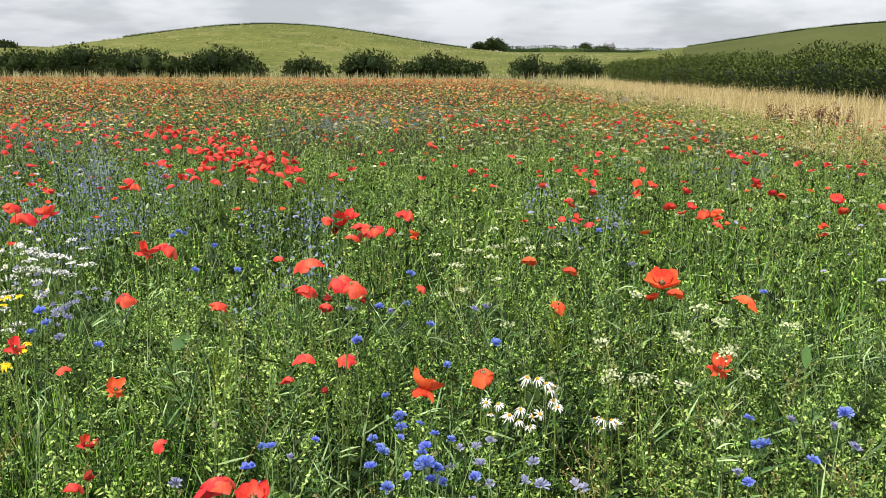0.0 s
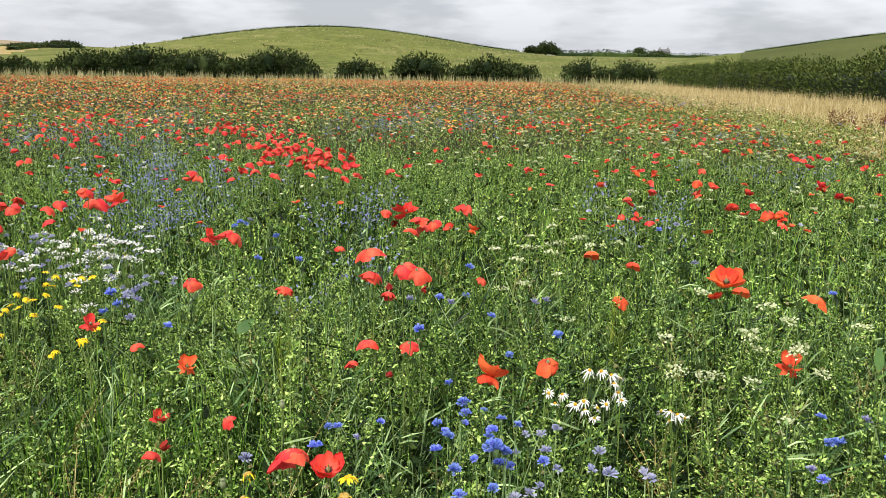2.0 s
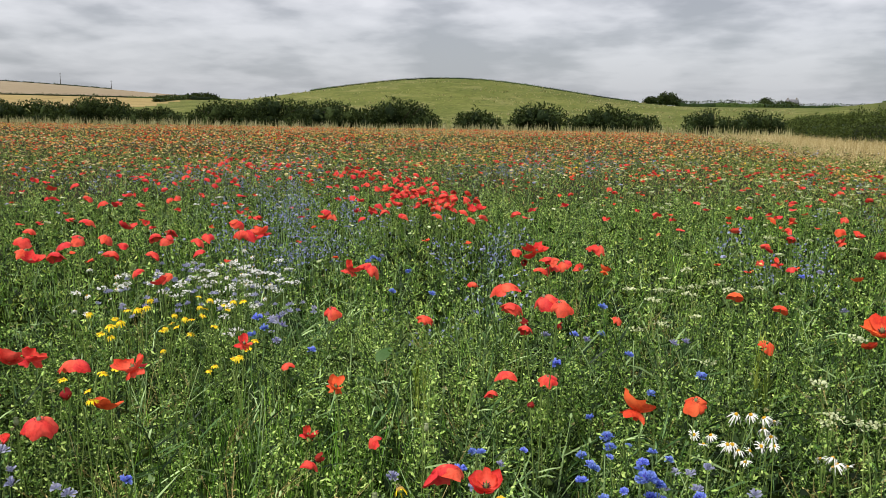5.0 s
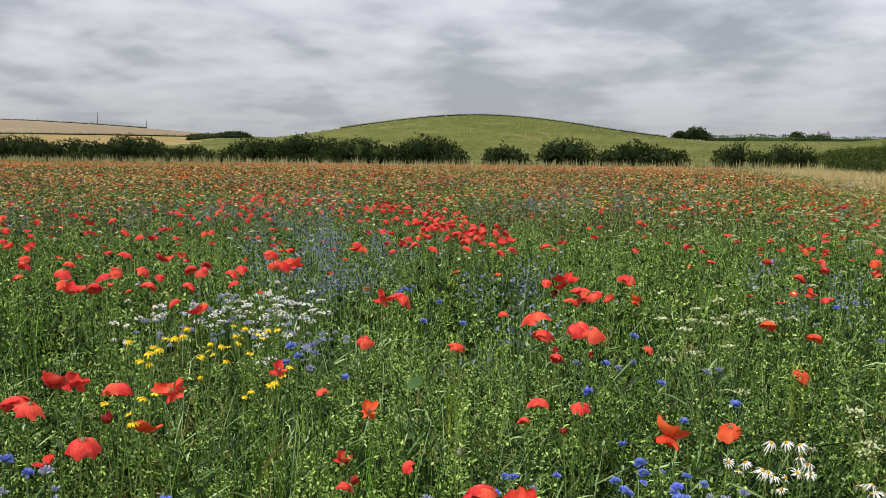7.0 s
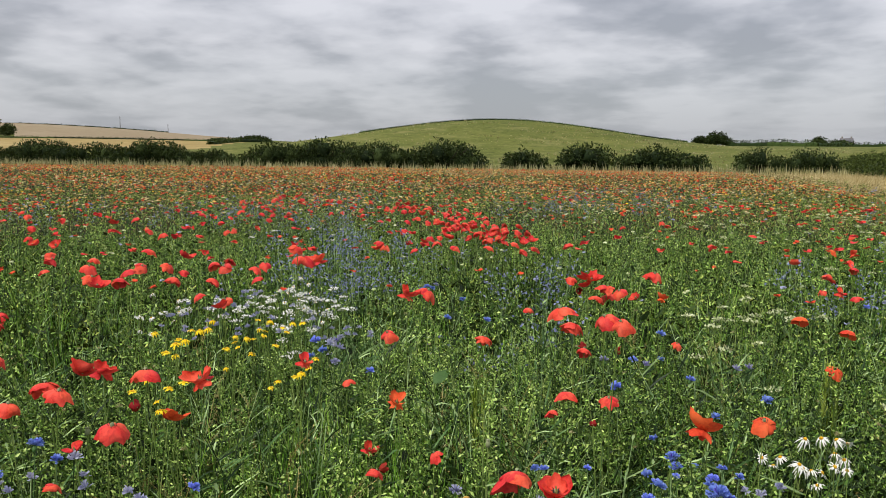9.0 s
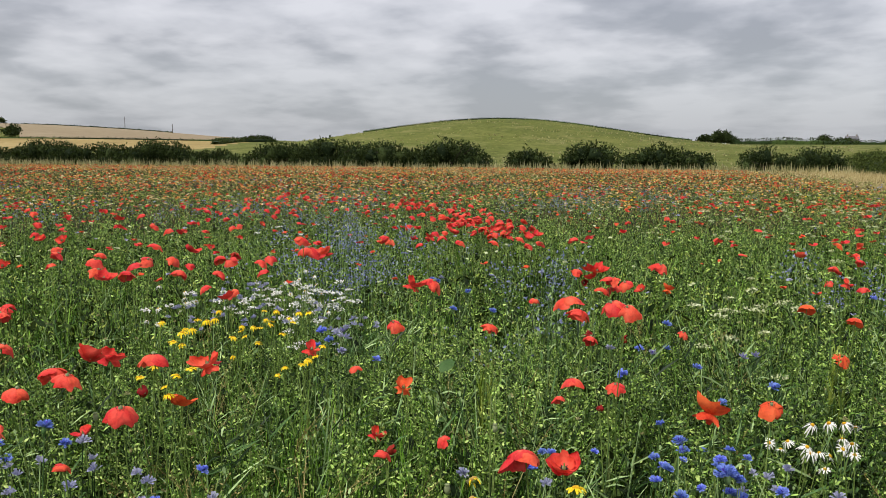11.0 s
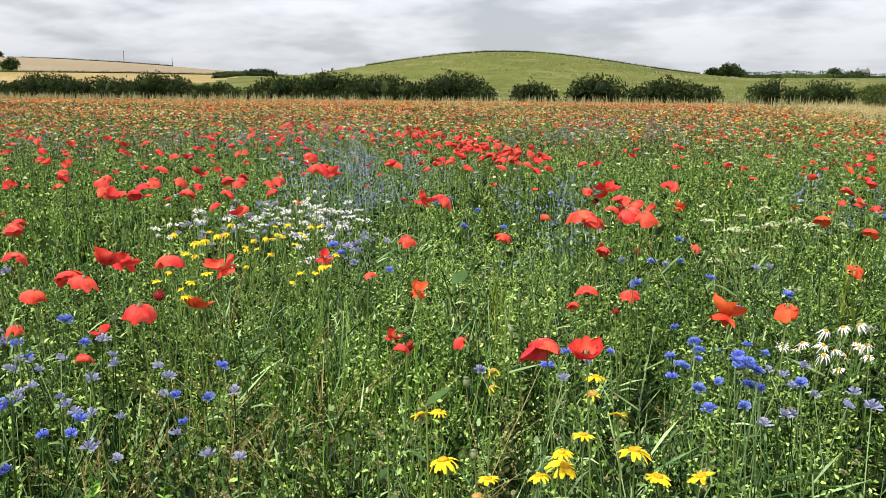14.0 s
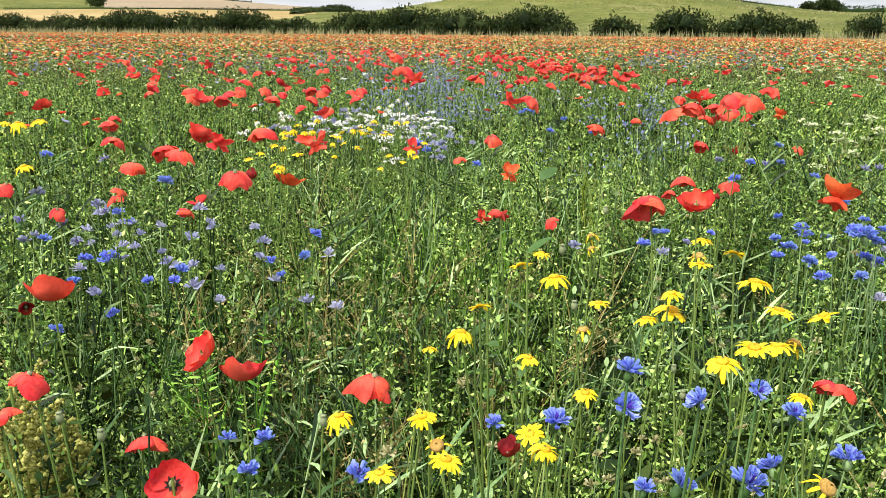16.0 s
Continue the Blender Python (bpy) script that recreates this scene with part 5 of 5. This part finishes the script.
NEARS = [poppy(k, M_RED, RED, (16, 10)) for k in ("side", "bowl", "dome", "bowl", "ragged", "dome", "face")]
for kind, row in zip(NEARS, KNOWN_NEAR + POPPIES_NEAR[:1]):
    set_down([kind], [row], 0.0)
set_down(REDS, POPPIES_NEAR[1:])
CLOSE = [poppy(k, M_RED, RED, (14, 9)) for k in ("dome", "folded", "ragged", "dome", "bowl", "ragged", "dome", "folded", "ragged", "side")]
for rows in (KNOWN_MID, KNOWN_FRONT, KNOWN_LEFT):
    set_down(CLOSE, rows)
set_down(ORANGES, KNOWN_ORANGE)
for rows in (POPPIES_LEFT, POPPIES_MIDDLE):
    set_down(REDS, rows)
for rows in (POPPIES_LEFT_BACK, POPPIES_FAR_LEFT):
    set_down(FAR_REDS, rows)
set_down(MIXED, POPPIES_FRONT)
set_down(ORANGES, POPPIES_RIGHT)
for rows in (POPPIES_FAR_RIGHT, POPPIES_BACK_RIGHT):
    set_down(MIXED, rows)
DARKS = [poppy("droop", M_DARKRED, WITHERED) for _ in range(2)]
set_down(DARKS, WITHERED_POPPIES)

BLUES = [cornflower(M_BLUE, "bright blue cornflower with ragged florets on a thin stem") for _ in range(4)]
PALES = [cornflower(M_FADED, "fading grey-blue cornflower on a thin stem", True) for _ in range(2)]
SPLITS = [cornflower(M_BLUE, "bright blue cornflower with ragged florets on a thin stem", False, True) for _ in range(4)]
set_down(SPLITS, KNOWN_CORNFLOWERS + CORNFLOWERS_NEAR)
set_down(BLUES, KNOWN_CORNFLOWERS_LEFT + CORNFLOWERS_RIGHT)
set_down(BLUES, [(0.05 + RNG.normal(0, 0.05), 1.46 + RNG.normal(0, 0.08), RNG.uniform(0.67, 0.77), RNG.uniform(0.55, 0.85)) for _ in range(14)])
put_away(SPLITS)
for rows in (CORNFLOWERS_LEFT, CORNFLOWERS_FRONT, CORNFLOWERS_FAR):
    set_down(BLUES + PALES, rows)
put_away(BLUES + PALES)

GOLDS = [daisy("corn_marigold", 16, 0.017, 0.0075, 0.0085, 0.5, M_YELLOW, M_DISC, "yellow corn marigold with broad rays on a bare stem", "marigold", "corn marigolds", d, t, M_STEM) for d, t in ((0.5, 0.1), (0.9, 0.2), (0.35, 0.45), (1.2, 0.12), (0.7, 0.25))]
for rows in (KNOWN_MARIGOLDS, MARIGOLDS_NEAR, MARIGOLDS_MORE, MARIGOLDS_LEFT):
    set_down(GOLDS, rows)
SPENT = [daisy("spent_marigold", 8, 0.013, 0.005, 0.0125, 0.62, M_YELLOW, M_BROWN, "spent corn marigold with a brown domed head", "marigold", "corn marigolds", 1.4, t, M_STEM) for t in (0.2, 0.7)]
set_down(SPENT, SPENT_MARIGOLDS)
put_away(GOLDS + SPENT)


def poppy_pod():
    root = new("poppy_pod")
    tagged(root, "pale green poppy seed pod on a bare stem", "poppy", "poppy seed pods")
    part("stem", flower_stem(STEM, 0.0015, M_STEM), root)
    s = Sprig()
    s.ball((0, 0, 0), 0.0048, 0.0075, 0, 5, 9)
    part("pod", s.mesh("pod", [M_POD], True), root)
    c = Sprig()
    c.ball((0, 0, 0.0074), 0.0046, 0.0012, 0, 2, 9)
    part("cap", c.mesh("cap", [M_POD]), root)
    return root


POD = [poppy_pod()]
set_down(POD, PODS)
put_away(POD)
WHITES = [daisy("white_daisy", 14, 0.0120, 0.0030, 0.0042, 0.7, M_WHITE, M_DISC, "white mayweed daisy with drooping rays", "daisy", "white daisies", d, t, M_STEM) for d, t in ((0.6, 0.3), (1.1, 0.6), (0.5, 0.8), (1.4, 0.4))]
for rows in (DAISIES_FRONT, WHITES_LEFT):
    set_down(WHITES, rows)
put_away(WHITES)

# ---- flowers too many or too far to count ----


def bloom_far(size, n, slot=0, flat=0.4):
    """A far poppy: a few cupped petals on a short stalk."""
    s = Sprig()
    for k in range(n):
        a = k * 2 * math.pi / n + RNG.normal(0, 0.25)
        s.blade((0, 0, 0), around(a, flat + RNG.normal(0, 0.3)), size * RNG.uniform(0.45, 0.6), size * 0.75, RNG.uniform(0, 0.25), 2, slot, (0.4, 1.0, 0.7), RNG.normal(0, 0.35))
    return s.done()


def patch(rows):
    """Places by chance in round patches (x, y, rx, ry, count)."""
    return np.concatenate([np.stack([RNG.normal(x, rx, int(n)), RNG.normal(y, ry, int(n))], 1) for x, y, rx, ry, n in rows])


def on_top(p, low, high):
    return np.column_stack([p, RNG.uniform(low, high, len(p))])


# the dense ribbon of poppies that crosses the middle of the field, and looser ones round it
RIBBON = [(-3.2, 8.4, 0.3, 0.35, 14), (-2.7, 7.9, 0.3, 0.35, 14), (-2.2, 6.95, 0.2, 0.25, 16), (-1.75, 6.3, 0.2, 0.22, 18), (-1.5, 6.2, 0.12, 0.25, 16), (-1.75, 5.4, 0.15, 0.15, 5), (-1.1, 5.5, 0.1, 0.12, 4), (-0.42, 3.75, 0.14, 0.06, 8), (-4.0, 7.0, 0.25, 0.2, 8), (-5.4, 10.0, 0.5, 0.6, 10)]
set_down(FAR_REDS, [(x, y, RNG.uniform(0.70, 0.80), RNG.uniform(0.85, 1.25)) for x, y in patch([(x, y, rx, ry, n * 1.35) for x, y, rx, ry, n in RIBBON])])
put_away(REDS + CLOSE + NEARS + FAR_REDS + ORANGES + DARKS)
p = keep_meadow(fan(150, 1.2, 8.5, 40, 295))
scatter("open_meadow_poppy", [bloom_far(0.058, 4) for _ in range(5)], on_top(p, 0.6, 0.72), [M_RED], "scattered scarlet poppies of the open meadow", "poppy", 0.7, 1.2, 0.3)
p = keep_meadow(fan(420, 5.0, 13.0, -54, 30))
p = on_top(p[drift(p, 3.0, 9.0) > -0.15], 0.68, 0.80)
scatter("far_poppy", [bloom_far(0.058, 4) for _ in range(6)], p, [M_RED], "scattered scarlet poppies across the meadow", "poppy", 0.7, 1.2, 0.3)
for near, far, count, size, mat, seed, cut, label in ((10.0, 26.0, 2300, 0.052, M_ORANGE, 21.0, -0.2, "orange-red poppies thick across the far meadow"), (11.0, 26.0, 2300, 0.042, M_OCHRE, 23.0, -0.3, "ochre and orange flowers thick across the far meadow"), (11.0, 26.0, 380, 0.04, M_YELLOW, 25.0, -0.05, "yellow flowers across the far meadow"), (10.0, 26.0, 420, 0.04, M_CREAM, 27.0, 0.0, "cream flower heads across the far meadow"),
                                                     (24.0, 78.0, 7500, 0.082, M_ORANGE, 31.0, -0.2, "orange-red haze of far poppies"), (24.0, 78.0, 7500, 0.075, M_OCHRE, 33.0, -0.3, "ochre haze of far flowers"), (24.0, 78.0, 1000, 0.065, M_YELLOW, 35.0, 0.0, "yellow and straw flowers of the far meadow"), (26.0, 78.0, 900, 0.08, M_RED, 39.0, 0.1, "scarlet patches of far poppies")):
    p = keep_meadow(fan(count, near, far, -54, 26))
    p = p[(drift(p, far / 8, seed) > cut) & (p[:, 0] < 3.6) & (p[:, 1] < FIELD_END - 8)]
    scatter("far_bloom", [bloom_far(size, 4, 0, 0.3) for _ in range(5)], on_top(p, 0.60, 0.74), [mat], label, "poppy", 0.7, 1.3, 0.3)
for near, far, count, size in ((10.0, 26.0, 2600, 0.05), (24.0, 78.0, 8000, 0.075)):
    p = keep_meadow(fan(count, near, far, -54, 28))
    scatter("far_bloom", [bloom_far(size, 4, 0, 0.3) for _ in range(5)], on_top(p[p[:, 1] < FIELD_END - 8], 0.60, 0.74), [M_STRAW], "dry straw-coloured seed heads across the far meadow", "wildflower", 0.7, 1.3, 0.3)
# small flowers sprinkled through the middle distance
for near, far, count, size, mat, seed, label in ((3.5, 11.0, 170, 0.03, M_CREAM, 51.0, "small cream flower heads across the meadow"), (3.5, 12.0, 110, 0.026, M_FADED, 53.0, "pale blue cornflowers across the meadow"), (4.0, 12.0, 220, 0.04, M_ORANGE, 55.0, "orange poppies scattered in the meadow"), (9.0, 24.0, 330, 0.04, M_VIOLET, 57.0, "violet flowers in far drifts")):
    p = keep_meadow(fan(count * 2, near, far, -54, 30))
    p = clumped(p, 1.2 if far < 20 else 3.0, seed, 0.5)
    scatter("far_bloom", [bloom_far(size, 4, 0, 0.5) for _ in range(5)], on_top(p, 0.62, 0.74), [mat], label, "wildflower", 0.7, 1.3, 0.3)
# violet phacelia drifts
VIOLET = [(-1.85, 4.0, 0.16, 0.3, 36), (-2.3, 4.8, 0.22, 0.4, 60), (-2.85, 5.9, 0.25, 0.5, 50), (-3.6, 7.2, 0.3, 0.6, 40), (-1.95, 5.7, 0.2, 0.3, 20), (-0.92, 4.6, 0.12, 0.3, 26), (-0.8, 3.2, 0.2, 0.25, 12), (-4.7, 8.7, 0.6, 0.6, 50), (-5.6, 11.6, 0.8, 0.8, 70), (-5.7, 9.0, 0.5, 0.6, 50),
          (-1.9, 12.5, 0.7, 1.0, 80), (-1.2, 15.0, 0.9, 1.2, 70), (0.7, 4.9, 0.2, 0.3, 26), (2.25, 7.0, 0.25, 0.3, 26), (2.7, 11.8, 0.5, 0.6, 30), (-8.2, 8.0, 0.8, 0.8, 60)]


def phacelia():
    s = Sprig()
    for k in range(20):
        at = np.array((RNG.normal(0, 0.045), RNG.normal(0, 0.045), 0.68 * RNG.uniform(0.8, 1.02)))
        s.fleck(at, around(RNG.uniform(0, 6.3), RNG.uniform(0, 1.2)), RNG.uniform(0.010, 0.022), 0.012, 0)
    for k in range(4):
        s.tube([(0, 0, 0), (RNG.normal(0, 0.03), RNG.normal(0, 0.03), 0.68)], 0.002, 0.001, 3, 1)
    for k in range(10):
        s.blade((0, 0, RNG.uniform(0.1, 0.5)), around(RNG.uniform(0, 6.3), 0.7), 0.07, 0.016, 0.3, 2, 1)
    return s.done()


scatter("phacelia", [phacelia() for _ in range(5)], patch([(x, y, rx * 0.95, ry * 1.0, n * 0.62) for x, y, rx, ry, n in VIOLET]), [M_VIOLET, M_GREY], "violet-blue phacelia spikes in drifts", "wildflower", 0.85, 1.15, 0.15)
# cream umbels and small white heads
CREAM = [(0.22, 3.75, 0.12, 0.14, 12), (0.1, 2.95, 0.2, 0.1, 7), (0.75, 2.4, 0.16, 0.12, 10), (0.62, 2.1, 0.12, 0.08, 7), (-0.1, 7.6, 0.4, 0.3, 16), (1.7, 8.9, 0.8, 0.8, 40), (2.6, 7.8, 0.7, 0.7, 26), (0.9, 5.0, 0.3, 0.3, 10), (2.2, 5.0, 0.4, 0.4, 12), (3.0, 11.0, 1.5, 1.5, 60), (0.5, 12.0, 2.0, 2.0, 60)]
YARROW = [(-1.86, 3.35, 0.15, 0.16, 30), (-1.68, 3.2, 0.12, 0.12, 12), (-1.80, 3.0, 0.1, 0.1, 8), (-2.35, 3.0, 0.1, 0.1, 6), (-1.45, 2.75, 0.1, 0.1, 5), (-3.4, 6.0, 0.2, 0.2, 6)]


def umbel():
    s = Sprig()
    s.tube([(0, 0, 0), (0.01, 0.01, 0.4), (0, 0, 0.62)], 0.002, 0.0013, 3, 1)
    for k in range(11):
        d = around(k * 2.4, RNG.uniform(0.5, 1.4))
        tip = np.array((0, 0, 0.62)) + d * 0.028 * (1, 1, 0.6)
        s.tube([(0, 0, 0.62), tip], 0.0007, 0.0005, 3, 1)
        for j in range(3):
            s.fleck(tip + RNG.normal(0, 0.003, 3), around(RNG.uniform(0, 6.3), 0.3), 0.009, 0.008, 0)
    return s.done()


scatter("cream_umbel", [umbel() for _ in range(5)], patch(CREAM), [M_CREAM, M_STEM], "small cream-white umbels in loose groups", "wildflower", 0.95, 1.2, 0.12)
scatter("yarrow", [umbel() for _ in range(5)], patch(YARROW), [M_WHITE, M_STEM], "flat white yarrow heads in a close group", "wildflower", 0.95, 1.1, 0.12)
# blue cornflower heads thick in the near corners and left of the marigolds
HEADS = [(-2.0, 3.15, 0.12, 0.12, 26), (-1.75, 2.75, 0.14, 0.14, 20), (-1.28, 2.65, 0.12, 0.12, 18), (-1.25, 1.15, 0.16, 0.12, 24), (-1.12, 1.0, 0.2, 0.1, 12), (0.22, 1.55, 0.22, 0.1, 14)]


def small_head():
    s = Sprig()
    for k in range(26):
        d = around(k * 2.4, RNG.uniform(0.1, 1.45))
        s.blade(d * 0.003, d, RNG.uniform(0.007, 0.015), 0.0048, 0.1, 1, 0, (0.4, 1.0), RNG.normal(0, 0.9))
    s.tube([(0, 0, -0.62), (0.01, 0, -0.3), (0, 0, 0)], 0.0014, 0.0012, 3, 1)
    return s.done()


scatter("small_cornflower", [small_head() for _ in range(5)], on_top(patch(HEADS), 0.64, 0.72), [M_FADED, M_GREY], "pale blue cornflower heads crowded together", "cornflower", 0.8, 1.2, 0.2)
p = np.concatenate([fan(130, 0.9, 4.0), patch([(-1.0, 1.0, 0.3, 0.2, 50), (0.3, 1.3, 0.35, 0.15, 40), (-0.1, 0.8, 0.2, 0.12, 40)])])
scatter("spent_cornflower", [small_head() for _ in range(4)], on_top(p, 0.56, 0.68), [M_PALE, M_GREY], "dry spent cornflower heads among the stems", "cornflower", 0.4, 0.62, 0.3)

# lime spears
scatter("lime_spear", [spear(RNG.uniform(0.6, 0.7)) for _ in range(3)], np.array([(-0.62, 2.3), (-0.60, 2.34), (-0.64, 2.27), (0.42, 2.75), (0.46, 2.8), (0.38, 2.72), (0.44, 2.65)]), [M_WEED_YELLOW, M_STEM], "pale lime seed spikes standing upright", "weed", 0.95, 1.1, 0.05)


def lance_leaf(x, y, z, length, width, turn, mat):
    root = new("broad_leaf_plant")
    root.location = (x, y, 0)
    tagged(root, "single tall weed with large smooth leaves", "weed", "large-leaved weeds")
    s = Sprig()
    s.tube([(0, 0, 0), (0.01, 0, z * 0.5), (0, 0, z)], 0.003, 0.002, 4)
    part("stem", s.mesh("stem", [M_STEM]), root)
    for k in range(3):
        leaf = Sprig()
        a = radians(turn) + k * 2.1
        leaf.blade((0, 0, z * (1 - 0.12 * k)), around(a, 0.7 - 0.2 * k), length * (1 - 0.15 * k), width, 0.25, 6, 0, (0.2, 0.8, 1.0, 0.95, 0.75, 0.45, 0.05), 0.3)
        part("leaf", leaf.mesh("leaf", [mat], True), root)


for row in ((-0.42, 1.04, 0.78, 0.055, 0.015, 40), (-0.46, 0.98, 0.74, 0.05, 0.015, 200), (-0.52, 1.08, 0.70, 0.05, 0.014, 320), (-0.80, 2.36, 0.63, 0.085, 0.045, 60), (1.15, 2.4, 0.6, 0.12, 0.03, 70), (1.4, 2.2, 0.6, 0.13, 0.03, 30)):
    lance_leaf(*row, M_BROAD)


def goosefoot(x, y, tall, wide, spikes):
    root = new("goosefoot")
    root.location = (x, y, 0)
    tagged(root, "bushy goosefoot with thick yellow-green seed spikes", "weed", "goosefoot plants")
    s = Sprig()
    s.tube([(0, 0, 0), (0.01, 0, tall * 0.5), (0, 0, tall)], 0.006, 0.002, 5)
    part("stem", s.mesh("stem", [M_STEM]), root)
    for k in range(spikes):
        c = Sprig()
        t = 0.42 + 0.58 * (k + 0.5) / spikes
        a = k * 2.4 + RNG.normal(0, 0.3)
        d = around(a, RNG.uniform(0.85, 1.35))
        at = np.array((0, 0, tall * t * 0.92)) + around(a, 0.2) * wide * (1.1 - t) * RNG.uniform(0.3, 0.9)
        ln = tall * RNG.uniform(0.10, 0.17) * (1.35 - 0.6 * t)
        c.tube([(0, 0, tall * t * 0.85), at, at + d * ln], 0.002, 0.001, 3, 0)
        for j in range(64):
            q = at + d * ln * j / 63 + RNG.normal(0, 0.0075, 3) * (1.3 - j / 63)
            r = RNG.uniform(0.0026, 0.0046)
            c.ball(q, r, r * 0.85, 0, 2, 5, 0.18)
        part("seed_spike", c.mesh("seed_spike", [M_GOOSE]), root)
    for k in range(9):
        c = Sprig()
        a, t = RNG.uniform(0, 6.3), RNG.uniform(0.15, 0.8)
        at = np.array((0, 0, tall * t)) + around(a, 0.3) * wide * 0.4
        c.tube([(0, 0, tall * t), at], 0.0015, 0.001, 3)
        c.blade(at, around(a, 0.3), 0.06, 0.032, 0.3, 4, 0, (0.3, 0.9, 1.0, 0.7, 0.1))
        part("leaf", c.mesh("leaf", [M_WEED]), root)


goosefoot(-0.93, 0.56, 0.67, 0.08, 24)
goosefoot(-1.02, 0.63, 0.64, 0.07, 20)
goosefoot(-0.92, 0.62, 0.60, 0.07, 20)
goosefoot(-0.81, 0.58, 0.54, 0.05, 14)
goosefoot(-0.76, 0.55, 0.52, 0.05, 12)


def fern_leaved(x, y, tall, turn):
    """A tansy: upright fronds with paired narrow leaflets."""
    root = new("tansy")
    root.location = (x, y, 0)
    tagged(root, "fresh green tansy with fern-like leaves", "weed", "fern-leaved tansies")
    for k in range(4):
        a = radians(turn) + k * 1.6 + RNG.normal(0, 0.2)
        lift = RNG.uniform(1.0, 1.35)
        foot = np.array((0, 0, tall * (0.55 + 0.08 * k)))
        d = around(a, lift)
        ln = tall * RNG.uniform(0.2, 0.28)
        frond = Sprig()
        frond.tube([(0, 0, 0), foot, foot + d * ln], 0.0025, 0.0008, 4)
        side = unit(np.cross(d, around(a + 0.3, 0.0)))
        for j in range(11):
            q = foot + d * ln * (j + 1) / 12
            size = 0.034 * (1.05 - j / 12)
            for w in (-1, 1):
                frond.blade(q, unit(side * w + d * 0.55), size, 0.006, 0.15, 2, 0, (0.6, 1.0, 0.2), RNG.normal(0, 0.3))
        part("frond", frond.mesh("frond", [M_VIVID]), root)


for row in ((-0.90, 0.86, 0.68, 20), (-0.84, 0.92, 0.64, 200), (-1.02, 0.96, 0.62, 100)):
    fern_leaved(*row)


def dock(x, y, tall):
    root = new("dock")
    root.location = (x, y, 0)
    tagged(root, "rusty brown seeding dock at the edge of the dry grass", "weed", "rusty docks")
    for k in range(4):
        s = Sprig()
        tip = np.array((RNG.normal(0, 0.12), RNG.normal(0, 0.12), tall * RNG.uniform(0.7, 1.05)))
        s.tube([(0, 0, 0), tip * 0.5, tip], 0.006, 0.003, 4)
        for j in range(90):
            q = tip * RNG.uniform(0.4, 1.0) + RNG.normal(0, 0.035, 3)
            s.fleck(q, around(RNG.uniform(0, 6.3), RNG.uniform(0, 1.3)), 0.035, 0.025)
        part("seed_stalk", s.mesh("seed_stalk", [M_DOCK]), root)


for x, y, tall in ((6.6, 16.6, 0.95), (6.9, 16.4, 1.05), (7.1, 16.7, 1.0), (7.3, 16.3, 0.95), (6.5, 17.6, 0.9), (7.5, 16.6, 0.9), (6.7, 18.6, 0.85), (6.3, 17.0, 0.8), (7.0, 16.1, 0.9)):
    dock(x, y, tall * 0.74)
